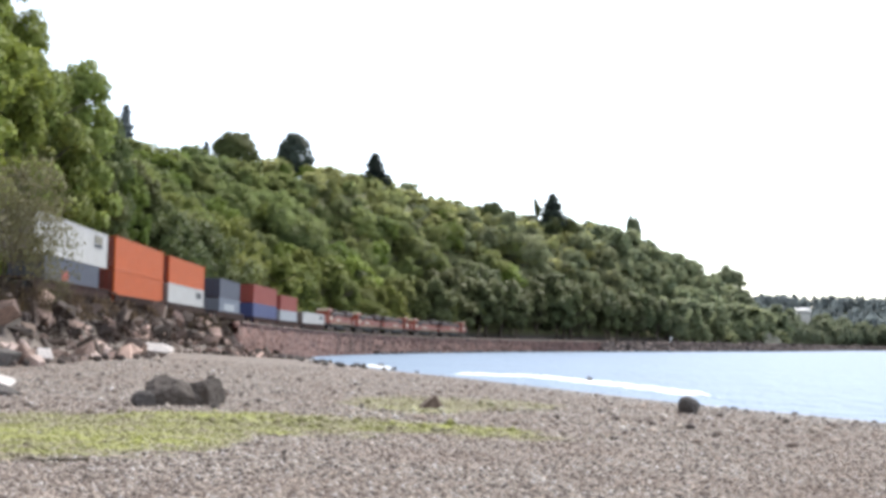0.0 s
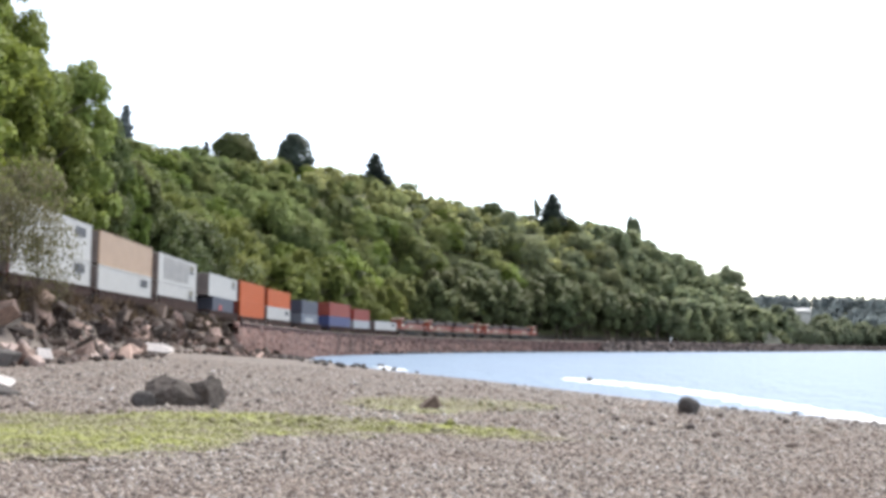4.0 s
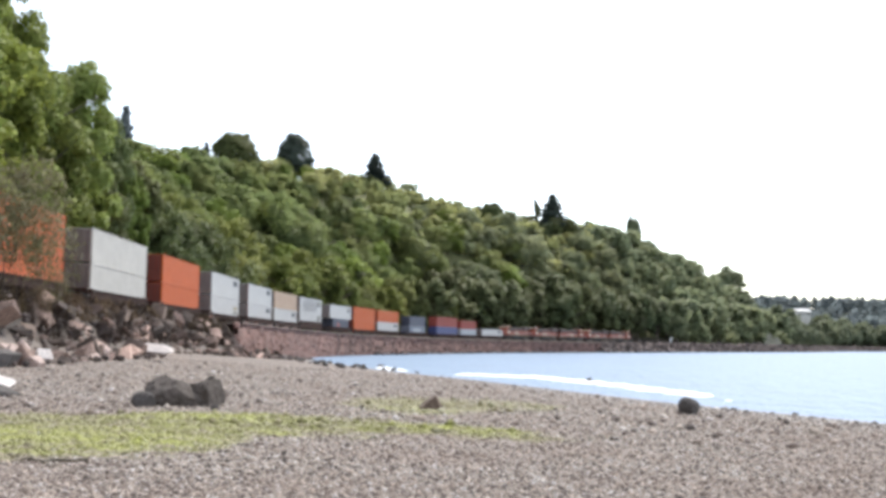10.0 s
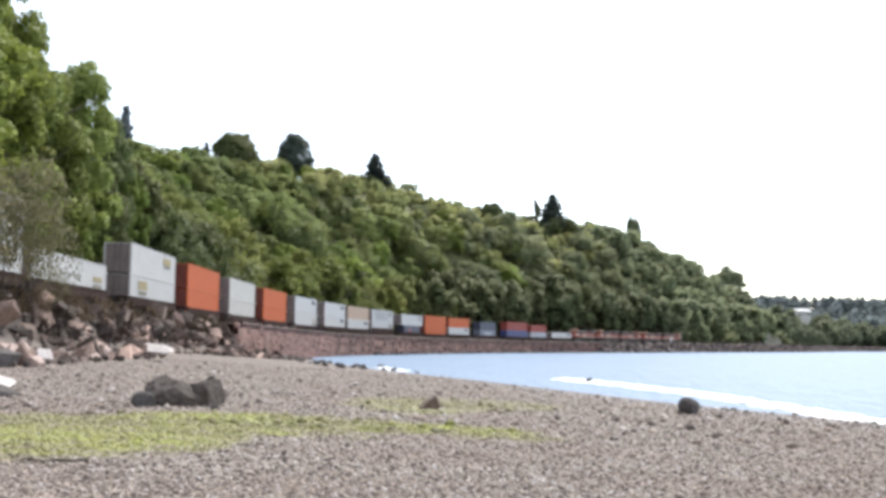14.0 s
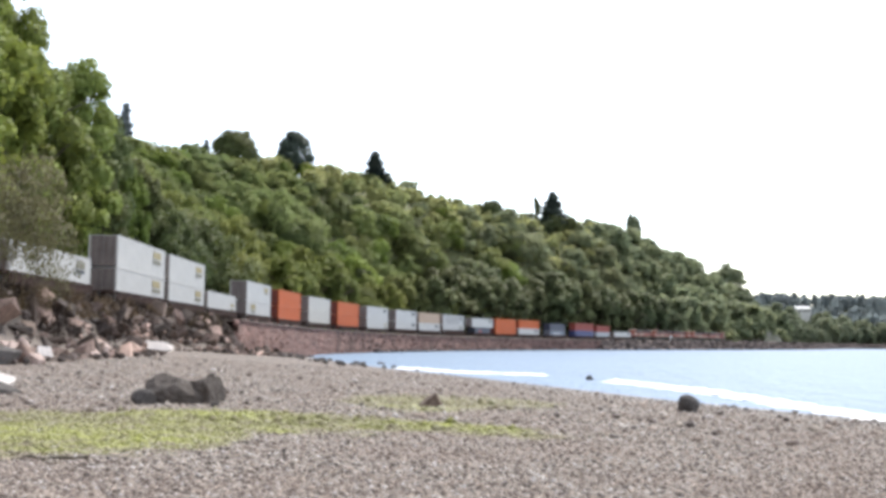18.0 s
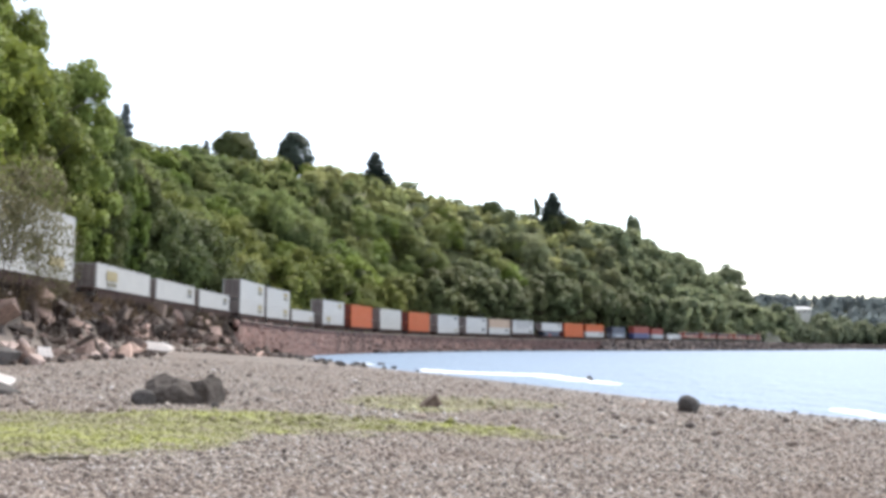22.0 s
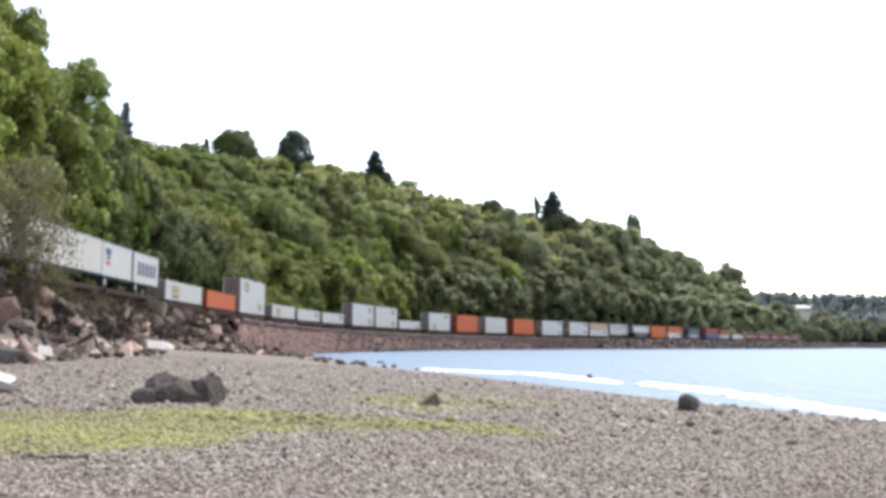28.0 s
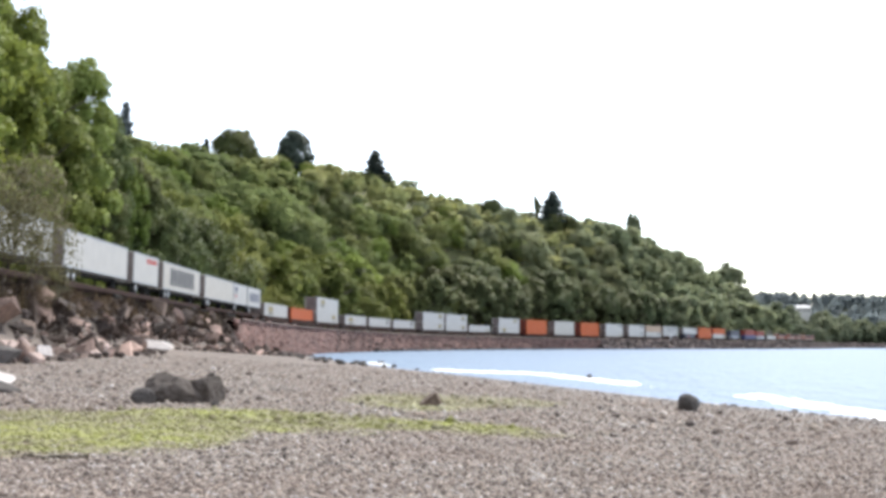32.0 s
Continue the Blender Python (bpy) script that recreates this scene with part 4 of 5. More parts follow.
def locomotive():
    """A six-axle freight locomotive facing +x."""
    ob = tagged(new("diesel_locomotive"), "orange diesel freight locomotive with black underframe", "locomotive", "locomotives of the train")
    a, b = -11.0, 11.0
    part("underframe", block(bmesh.new(), a, b, -1.5, 1.5, 1.25, 1.55, .04), BLACK, ob)
    part("fuel_tank", block(bmesh.new(), -3.0, 3.2, -1.4, 1.4, .4, 1.24, .2), BLACK, ob)
    part("engine_hood", block(bmesh.new(), a + 1.4, b - 5.2, -.95, .95, 1.56, 3.3, .08), LOCO, ob)
    part("hood_roof", block(bmesh.new(), a + 1.45, b - 5.25, -.93, .93, 3.31, 4.15, .14), DARKROOF, ob)
    part("radiator_wing", block(bmesh.new(), a + 1.3, a + 6.2, -1.45, 1.45, 3.4, 4.5, .15), DARKROOF, ob)
    cab = part("cab", block(bmesh.new(), b - 5.1, b - 2.4, -1.5, 1.5, 1.56, 4.55, .15), LOCO, ob)
    part("cab_roof", block(bmesh.new(), b - 5.0, b - 2.5, -1.3, 1.3, 4.56, 4.72, .05), CREAM, cab)
    part("number_box", block(bmesh.new(), b - 2.39, b - 2.15, -1.2, 1.2, 4.2, 4.5, .03), CREAM, cab)
    for out in (-1, 1):
        def slab(near, far):
            return sorted((out * near, out * far))
        part("yellow_stripe", block(bmesh.new(), a + 1.4, b - 5.3, *slab(.955, .975), 1.62, 1.76), YELLOW, ob)
        part("side_window", block(bmesh.new(), b - 4.6, b - 3.0, *slab(1.505, 1.53), 3.3, 4.1), GLASS, cab)
        part("cab_emblem", block(bmesh.new(), b - 4.7, b - 2.9, *slab(1.504, 1.525), 2.35, 3.0), CREAM, cab)
        part("lettering_bar", block(bmesh.new(), -1.6, 1.4, *slab(.956, .985), 2.2, 2.7), CREAM, ob)
    part("nose", block(bmesh.new(), b - 2.35, b - .7, -1.1, 1.1, 1.56, 3.2, .2), LOCO, ob)
    part("exhaust_stack", block(bmesh.new(), -.6, .5, -.4, .4, 4.36, 4.7, .05), BLACK, ob)
    for x in (a + 2.4, a + 4.2):
        part("radiator_fan", rod(bmesh.new(), (x, 0, 4.56), (x, 0, 4.68), .75, 18), BLACK, ob)
    for y0, y1 in ((-.99, -.957), (.957, .99)):
        part("dynamic_brake_grille", block(bmesh.new(), b - 8.6, b - 6.2, y0, y1, 2.9, 4.0), BLACK, ob)
    for e in (-1, 1):
        t = part("truck", block(bmesh.new(), e * 6.6 - 2.4, e * 6.6 + 2.4, -1.2, 1.2, .35, .95, .06), BLACK, ob)
        for dx in (-1.9, 0, 1.9):
            for yy in (-1.22, 1.22):
                part("wheel", rod(bmesh.new(), (e * 6.6 + dx, yy - .05, .53), (e * 6.6 + dx, yy + .05, .53), .53, 18), WHEEL, t)
    for x in (a + .15, b - .15):
        bm = bmesh.new()
        for y in (-1.4, -.5, .5, 1.4):
            rod(bm, (x, y, 1.5), (x, y, 2.6), .025, 6)
        rod(bm, (x, -1.4, 2.6), (x, 1.4, 2.6), .025, 6)
        part("end_railing", bm, WHITE, ob)
    for y in (-1.42, 1.42):
        bm = bmesh.new()
        for i in range(10):
            x = a + 1.5 + i * 1.45
            rod(bm, (x, y, 1.55), (x, y, 2.55), .02, 5)
        rod(bm, (a + 1.5, y, 2.55), (a + 14.6, y, 2.55), .02, 5)
        part("walkway_railing", bm, WHITE, ob)
    return ob


L53, L40 = 16.15, 12.19
FRONT = (("logo_panel", 4.2, 6.6, 1.75, 2.45, INK),)
FRONT_GREY = (("logo_panel", 4.6, 6.6, 1.9, 2.5, FADED), ("logo_bar", 4.6, 6.6, 1.55, 1.8, INK))
YEL = (("logo_panel", 3.0, 6.0, 1.7, 2.4, YELLOW), ("logo_bar", 3.4, 5.8, 1.4, 1.62, FADED))
YEL_FRONT = (("logo_panel", 4.6, 6.8, 1.35, 1.75, YELLOW), ("logo_bar", 4.6, 6.8, .75, 1.1, FADED))
YEL_BIG = (("logo_panel", 3.4, 6.3, 1.75, 2.45, YELLOW), ("logo_bar", 3.4, 6.3, 1.2, 1.6, FADED))
YEL_REAR = (("logo_panel", -5.6, -2.6, 1.55, 2.4, YELLOW), ("logo_bar", -5.4, -2.8, 1.05, 1.4, FADED))
PROTO = {
    "white": lambda: container(L53, WHITE, "white 53-foot shipping container with a dark logo panel", FRONT),
    "white_grey": lambda: container(L53, WHITE, "white 53-foot shipping container with a grey logo", FRONT_GREY),
    "streaked": lambda: container(L53, WHITE, "white 53-foot shipping container with grimy vertical streaks", FRONT_GREY + tuple(("grime_streak", -5.9 + i * 1.15, -5.5 + i * 1.15 + .1 * (i % 3), .35, 2.6, STREAK) for i in range(9))),
    "yellow": lambda: container(L53, WHITE, "white 53-foot shipping container with a yellow logo", YEL),
    "yellow_rear": lambda: container(L53, WHITE, "white 53-foot shipping container with a yellow logo near its doors", YEL_REAR),
    "yellow_big": lambda: container(L53, WHITE, "white 53-foot shipping container with a large yellow logo panel", YEL_BIG),
    "yellow_front": lambda: container(L53, WHITE, "white 53-foot shipping container with a yellow logo near its front", YEL_FRONT),
    "red_framed": lambda: container(L53, WHITE, "white 53-foot shipping container with rusty red rear posts", FRONT, rear=RUSTY),
    "plain": lambda: container(L53, WHITE_WARM, "plain off-white 53-foot shipping container", ()),
    "orange": lambda: container(L53, ORANGE, "bright orange 53-foot shipping container", ()),
    "red": lambda: container(L53, RED, "dull red 53-foot shipping container", ()),
    "blue": lambda: container(L53, BLUE, "deep blue 53-foot shipping container", ()),
    "tan": lambda: container(L53, TAN, "tan 53-foot shipping container", ()),
    "red40": lambda: container(L40, RED, "dull red 40-foot shipping container", (), 2.59),
    "navy40": lambda: container(L40, NAVY, "dark navy 40-foot shipping container", (), 2.59),
    "slate40": lambda: container(L40, SLATE, "slate blue 40-foot shipping container with white marks", (("logo_panel", -3.5, 2.5, 1.0, 1.9, GREY),), 2.59),
    "navy_low40": lambda: container(L40, NAVY, "dark navy 40-foot shipping container with a red mark", (("logo_panel", -2.6, -1.2, .9, 1.6, REDINK),), 2.59),
    "grey40": lambda: container(L40, GREY, "pale grey 40-foot shipping container", (), 2.59),
    "trailer_plain": lambda: trailer(L53, WHITE, "plain white road trailer on a spine wagon"),
    "trailer_cream": lambda: trailer(L53, WHITE_WARM, "off-white road trailer on a spine wagon"),
    "trailer_bars": lambda: trailer(L53, WHITE_WARM, "off-white road trailer with a large dark lettered panel",
                                    tuple(("lettering_bar", -5.2 + i * 1.5, -4.05 + i * 1.5, 1.55, 3.4, INK) for i in range(7))),
    "pup_red": lambda: trailer(8.5, WHITE, "short white road trailer with a red lettered strip", (("lettering_bar", .0, 3.6, 3.1, 3.55, REDINK),)),
    "pup_logo": lambda: trailer(8.5, WHITE, "short white road trailer with a blue and red emblem", (("logo_panel", -3.4, -1.9, 2.85, 3.4, BLUEINK), ("logo_bar", -3.1, -2.1, 2.45, 2.78, BLUEINK), ("logo_bar", -3.3, -2.1, 1.95, 2.3, REDINK))),
    "pup_bars": lambda: trailer(8.5, WHITE, "short white road trailer with dark blue lettering",
                                (("lettering_bar", -2.9, -2.0, 1.75, 3.05, BLUEINK), ("lettering_bar", -1.6, -.7, 1.75, 3.05, BLUEINK), ("lettering_bar", -.3, .6, 1.75, 3.05, BLUEINK), ("lettering_bar", 1.0, 1.9, 1.75, 3.05, BLUEINK), ("lettering_bar", 2.3, 3.2, 1.75, 3.05, BLUEINK))),
}
# rear end of each load along the train at the start (metres), lower and upper load
LOADS = ((110.2, "white", ""), (93.4, "grey40", "red40"), (74.6, "blue", "red"), (53.4, "slate40", "navy40"), (28.7, "white", "orange"), (10.3, "orange", "orange"),
         (-8.1, "navy_low40", "white_grey"), (-31.0, "white_grey", "streaked"), (-49.7, "white", "tan"), (-68.0, "red_framed", "red_framed"), (-90.0, "yellow_front", "white"),
         (-112.8, "orange", "orange"), (-134.9, "plain", "plain"), (-157.4, "orange", "orange"), (-179.2, "yellow_rear", "yellow"), (-202.4, "yellow_front", ""),
         (-220.6, "yellow_big", "yellow_big"), (-238.6, "yellow_big", "yellow_big"), (-261.7, "white_grey", ""), (-280.4, "white_grey", ""), (-299.0, "yellow_rear", ""),
         (-320.8, "yellow", "yellow_rear"), (-340.2, "orange", ""), (-359.2, "yellow_rear", ""))
TRAILERS = ((-370.8, 8.0, "pup_bars"), (-380.2, 8.5, "pup_logo"), (-396.1, 15.7, "trailer_cream"), (-415.0, 15.7, "trailer_bars"), (-425.6, 8.2, "pup_red"), (-443.8, 16, "trailer_plain"), (-462.5, 16, "trailer_plain"))
SILL = {-90.0: .85, 10.3: .95, -134.9: 1.05, -157.4: 1.05, -112.8: .95, -31.0: 1.7}       # height of the wagon's side
SPEED, SLOW = 13.936, .0042
ROLLING = []                    # things that run along the line: object, place at the start, height over the rail, turn


def train():
    made = {}

    def load(kind, s, up):
        if kind in made:
            ob = copy_thing(made[kind], Matrix())
        else:
            ob = made[kind] = PROTO[kind]()
        ROLLING.append((ob, s, up, 0))

    cars = {}
    for i, (rear, low, high) in enumerate(LOADS):
        length = L40 if low.endswith("40") else L53
        mid = rear + (L53 if high == "white_grey" and low == "navy_low40" else length) / 2
        load(low, mid, .35)
        if high:
            load(high, mid, .35 + (2.59 if low.endswith("40") else 2.896))
        top = SILL.get(rear, 1.12)
        if top in cars:
            ob = copy_thing(cars[top], Matrix())
        else:
            ob = cars[top] = well_car(18.3, top)
        ROLLING.append((ob, mid, 0, 0))
    for rear, length, kind in TRAILERS:
        load(kind, rear + length / 2, 1.15)
    for mid in (-371.5, -388.0, -407.0, -421.0, -436.0, -454.5):
        if "spine" in cars:
            ob = copy_thing(cars["spine"], Matrix())
        else:
            ob = cars["spine"] = spine_car(16.4)
        ROLLING.append((ob, mid, 0, 0))
    first = locomotive()
    for i in range(5):
        ROLLING.append((copy_thing(first, Matrix()) if i else first, 238.0 - 11.1 - 22.2 * i, 0, 180 if i in (1, 3, 4) else 0))


train()


# ---------------------------------------------------------------- far details
POST = material("white_post_paint", (0.8, 0.8, 0.78), 0.5, 0.1, 2.0, 0)


def signal_post():
    x, y, h = along(414, 2.0)
    ob = tagged(new("signal_post"), "white trackside post with a small board", "post")
    ob.matrix_basis = pose(float(x), float(y), float(rail_z(414)) - .62, 0, 0, 90 - math.degrees(float(h)))
    part("mast", rod(bmesh.new(), (0, 0, 0), (0, 0, 2.6), .18, 10), POST, ob)
    part("board", block(bmesh.new(), -.45, .45, -.25, -.185, 1.5, 3.2, .02), POST, ob)
    part("base", block(bmesh.new(), -.3, .3, -.3, .3, -.2, .25, .03), GREY, ob)


def far_house(x, y, turn):
    """A white house with a low roof among the trees of the far shore."""
    ob = tagged(new("house"), "white house with a grey roof among far trees", "house")
    ob.matrix_basis = pose(x, y, float(height([x], [y])[0]), 0, 0, turn)
    part("wall", block(bmesh.new(), -7, 7, -5, 5, -2, 13, .05), WHITE, ob)
    bm = bmesh.new()
    v = [bm.verts.new(p) for p in ((-7.6, -5.8, 13), (7.6, -5.8, 13), (7.6, 5.8, 13), (-7.6, 5.8, 13), (-7.6, 0, 15.5), (7.6, 0, 15.5))]
    for q in ((0, 1, 5, 4), (2, 3, 4, 5), (1, 2, 5), (3, 0, 4), (3, 2, 1, 0)):
        bm.faces.new([v[i] for i in q])
    part("roof", bm, GREY, ob)
    for i in range(4):
        w = part("window", block(bmesh.new(), -6 + i * 3.2, -4.4 + i * 3.2, -5.12, -5.01, 9.5, 11.6), GLASS, ob)
        part("frame", block(bmesh.new(), -6.1 + i * 3.2, -4.3 + i * 3.2, -5.2, -5.13, 9.2, 9.45), WHITE, w)


signal_post()
far_house(345.0, 940.0, 10)

# ---------------------------------------------------------------- breaking waves
FOAM = material("sea_foam", (0.86, 0.88, 0.88), 0.7, 0.08, 1.5, 0.3)
SURF = np.array([(17, 5), (15.3, 20), (14.5, 32), (13.8, 47), (12, 57), (8.9, 71), (5.6, 74), (2.4, 77.5), (-2.8, 88), (-4.6, 93.5), (-12, 120), (-19.5, 150), (-22, 165)], float)
SURF_Q = np.concatenate([[0], np.cumsum(np.linalg.norm(np.diff(SURF, axis=0), axis=1))]) - 27.1
BIRTHS = (-10.0, -5.0, 1.0, 5.0, 10.8, 15.8, 21.9, 26.3, 31.4)
SEGMENTS, SEG = 13, 4.2
WAVES = []


def foam_mesh(seed):
    """A ridge of foam with a thin apron towards the shore (+y)."""
    rng = random.Random(seed)
    off = Vector((rng.uniform(0, 90), 0, 0))
    nx, prof = 44, ((-.4, -.1), (-.34, .05), (-.12, .115), (.1, .105), (.28, .055), (.6, .025), (.95, -.03))
    v, f = [], []
    for i in range(nx + 1):
        x = -SEG * .62 + SEG * 1.24 * i / nx
        end = min(1, (nx - abs(2 * i - nx)) / nx * 3.5 + .15)
        for y, z in prof:
            k = noise.noise(Vector((x * .9, y * 2, 0)) + off) + .6 * noise.noise(Vector((x * 3.1, y * 3, 5)) + off)
            v.append((x, y * (1 + .7 * k) * (.35 + .65 * end), max(-.1, z * end * (1 + .7 * k) - (.05 if y > .5 and k < -.1 else 0))))
    p = len(prof)
    for i in range(nx):
        for j in range(p - 1):
            a = i * p + j
            f.append((a, a + p, a + p + 1, a + 1))
    return mesh_from("foam_crest", v, f, FOAM, True)


def waves():
    meshes = [foam_mesh(i) for i in range(5)]
    for w, birth in enumerate(BIRTHS):
        ob = tagged(new("breaking_wave"), "low white breaking wave rolling along the shore", "wave", "waves at the shore")
        for i in range(SEGMENTS):
            WAVES.append((piece("foam_crest", meshes[(w * 3 + i) % 5], ob), birth, i))


waves()


def wave_rows(birth, i):
    rows = []
    for k in range(0, 65):
        t = k / 2
        age = t - birth
        tip = float(np.interp(age, (-1, 0, 1, 2, 3, 4, 5, 8, 10, 14), (-12, 8, 24, 34, 39.5, 43.5, 48, 65, 78, 100)))
        tip -= float(np.interp(age, (0, 2, 3, 5), (5.5, 7, 3.5, 0)))
        long = float(np.interp(age, (-.5, 0, 2, 3, 4, 5, 8, 12, 14), (0, 40, 60, 52, 44, 38, 20, 8, 0)))
        q = min(max(tip - SEG * (i + .6), -26), 130)
        up = float(np.clip((long - SEG * i) / 6, 0, 1)) * float(np.clip((age + .6) / .8, 0, 1)) * float(np.clip((14 - age) / 3, 0, 1))
        fade = .35 + .65 * float(np.clip(1.2 - age / 12, 0, 1))
        x, y = np.interp(q, SURF_Q, SURF[:, 0]), np.interp(q, SURF_Q, SURF[:, 1])
        inward = (.25 + .3 * float(np.clip(age, 0, 6))) * float(np.clip((100 - y) / 25, 0, 1))
        x2, y2 = np.interp(q + 1, SURF_Q, SURF[:, 0]), np.interp(q + 1, SURF_Q, SURF[:, 1])
        ang = math.degrees(math.atan2(y2 - y, x2 - x))
        rows.append((t, pose(float(x) - inward, float(y), -.55 + up * (.5 + .06 * fade), 0, 0, ang)))
    return rows


def motions():
    """The train runs along the line at a steady pace."""
    for ob, s0, up, turn in ROLLING:
        rows = []
        for k in range(0, 33):
            s = s0 + SPEED * k - SLOW * k * k
            x, y, h = along(s, -HALF)
            rows.append((k, pose(float(x), float(y), float(rail_z(s)) + up, 0, 0, 90 - math.degrees(h) + turn)))
        walk(ob, rows)
    for ob, birth, i in WAVES:
        walk(ob, wave_rows(birth, i))


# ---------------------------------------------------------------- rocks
RIP = [block_mesh("riprap_rock", 300 + i, ROCK if i < 6 else ROCK_DEEP, (1, .75, .42)) for i in range(11)]
JOIN = [block_mesh("wall_stone", 340 + i, WALL, (1, .8, .7), 11) for i in range(4)]


def riprap():
    bank = tagged(new("embankment_riprap"), "heap of brown broken stone blocks banking the railway", "rock bank", kind="structure")
    rng = random.Random(21)
    rows, s = [], -42.0
    while s < 64:
        toe = np.interp(s, (-30, -12, 0, 14, 24, 46), (9.5, 8.5, 5.8, 5.4, 8.5, 8.0))
        for k in range(5):
            low = 2.6 if s < 46 else 5.2
            rows.append((s + rng.uniform(-.9, .9), low + (toe - low) * (k + rng.uniform(0, .9)) / 5, toe))
        s += 1.72
    for s, n, toe in rows[:299]:
        x, y, h = along(s, n)
        z = float(height([x], [y])[0])
        n += rng.gauss(0, .35)
        k = rng.uniform(.45, 1.25) * (1 if n < toe - 1 else .75)
        # upper rows take mostly the darker blocks, deepening the bank by colour
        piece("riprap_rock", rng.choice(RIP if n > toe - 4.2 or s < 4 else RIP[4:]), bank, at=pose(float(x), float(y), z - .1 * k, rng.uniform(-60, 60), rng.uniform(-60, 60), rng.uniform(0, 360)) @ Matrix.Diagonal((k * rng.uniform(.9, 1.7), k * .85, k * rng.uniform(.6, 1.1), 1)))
    # the rest of the bank, and the stone sea wall beyond
    data = []
    for me in JOIN:
        co = np.empty(len(me.vertices) * 3, np.float32)
        me.vertices.foreach_get("co", co)
        fa = np.empty(len(me.polygons) * 3, np.int32)
        me.polygons.foreach_get("vertices", fa)
        data.append((co.reshape(-1, 3), fa.reshape(-1, 3)))
    for name, s0, s1, step, levels, label, mat in (("riprap_toe", 150, 340, 2.4, 2, "dark broken rocks at the foot of the sea wall", ROCKS), ("riprap_shore", 336, 1120, 2.4, 5, "dark broken rocks banking the far shore", ROCKS),
                                                   ("riprap_bank", -140, -40, 1.8, 4, "brown broken stone bank", ROCKS), ("riprap_rubble", -42, 78, .3, 5, "small broken stones between the blocks of the bank", ROCKS)):
        vs, fs, base = [], [], 0
        s = s0
        while s < s1:
            for k in range(levels):
                co, fa = data[rng.randrange(4)]
                if name == "riprap_toe":
                    n, f, size = 5.2 + rng.uniform(0, 2.2), 0, rng.uniform(.5, 1.1)
                elif name == "riprap_shore":
                    n, f, size = 2.8 + 4.4 * (1 - k / (levels - 1)), k / (levels - 1), rng.uniform(.8, 1.7)
                elif name == "riprap_rubble":
                    n, f, size = (2.6 if s < 46 else 5.0) + (float(np.interp(s, (-30, -12, 0, 14, 24, 46, 78), (7.4, 6.4, 3.6, 3.4, 6.4, 5.0, 3.4))) + .8 * math.sin(s * 1.9) + rng.gauss(0, .9)) * .84 * rng.random(), 0, rng.uniform(.08, .28) * (1 if s < 38 else 1.5)
                else:
                    n, f, size = 3 + 6 * (1 - k / (levels - 1)), k / (levels - 1), rng.uniform(.6, 1.2)
                ss = s + rng.uniform(-.5, .5) * step
                x, y, h = along(ss, n)
                z = (float(rail_z(ss)) - .75) * f + (.1 if name != "riprap_bank" else 1.2) * (1 - f) + rng.uniform(-.2, .2)
                if name == "riprap_rubble":
                    z = float(height([x], [y])[0]) + .15
                a = rng.uniform(0, 6.28)
                c, q = math.cos(a), math.sin(a)
                vs.append(np.stack([(co[:, 0] * c - co[:, 1] * q) * size + x, (co[:, 0] * q + co[:, 1] * c) * size + y, co[:, 2] * size + z], 1))
                fs.append(fa + base)
                base += len(co)
            s += step
        tagged(piece(name, mesh_from(name, np.concatenate(vs), np.concatenate(fs), mat)), label, "rock bank", kind="stuff")


riprap()


def sea_wall():
    """A rough wall of courses: a solid core, and stones proud of it by uneven amounts."""
    rng = random.Random(31)
    v, f = sweep([(2.3, -.62), (4.46, -.62), (5.01, -6.2)], 44, 338, 2)
    wall = tagged(piece("sea_wall", mesh_from("sea_wall", v, f, WALL)), "rough reddish brown stone sea wall below the railway", kind="structure")
    cube = np.array([(x, y, z) for x in (-.5, .5) for y in (-.5, .5) for z in (-.5, .5)])
    sides = np.array([(0, 1, 3, 2), (4, 6, 7, 5), (0, 4, 5, 1), (2, 3, 7, 6), (0, 2, 6, 4), (1, 5, 7, 3)])
    shapes = []
    for i in range(6):
        co = cube * (1, 1, 1) + np.array([[rng.uniform(-.17, .17) for _ in range(3)] for _ in range(8)])
        shapes.append((co, mesh_from("wall_stone", co, sides, WALL)))
    made, vs, fs = 0, [], []
    s = 44.2
    while s < 337:
        long = rng.uniform(.9, 2.2) + s * .002
        for c in range(8):
            z = float(rail_z(s)) - .95 - c * .7 + rng.uniform(-.16, .14)
            if z < -.4:
                continue
            n = 4.24 + .55 * (c * .7 + .23) / 5.6
            ss = s + (c % 2) * long * .5 + rng.uniform(-.12, .12)
            x, y, h = along(ss, n)
            co, me = rng.choice(shapes)
            m = pose(float(x), float(y), z, rng.uniform(-4, 4), rng.uniform(-8, 8), 90 - math.degrees(float(h)) + rng.uniform(-4, 4)) @ Matrix.Diagonal((long * rng.uniform(.95, 1.2), rng.uniform(.42, .56), .88 * rng.uniform(.85, 1.2), 1))
            if made < 299:
                piece("wall_stone", me, wall, at=m)
                made += 1
            else:
                mm = np.array(m)
                fs.append(sides + 8 * len(vs))
                vs.append(co @ mm[:3, :3].T + mm[:3, 3])
        s += long
    tagged(piece("wall_stones", mesh_from("wall_stones", np.concatenate(vs), np.concatenate(fs), WALL)), "reddish brown stones of the sea wall", "stone wall", kind="stuff")
    # the cap's dark colour draws the wagons' shadow line along the wall
    tagged(piece("wall_cap", mesh_from("wall_cap", *sweep([(3.9, -.6), (3.9, -.42), (4.7, -.42), (4.7, -.6)], 45, 338, 2), ROCKS)), "capping of the sea wall, wagon shadow put into its dark colour", kind="structure")


sea_wall()


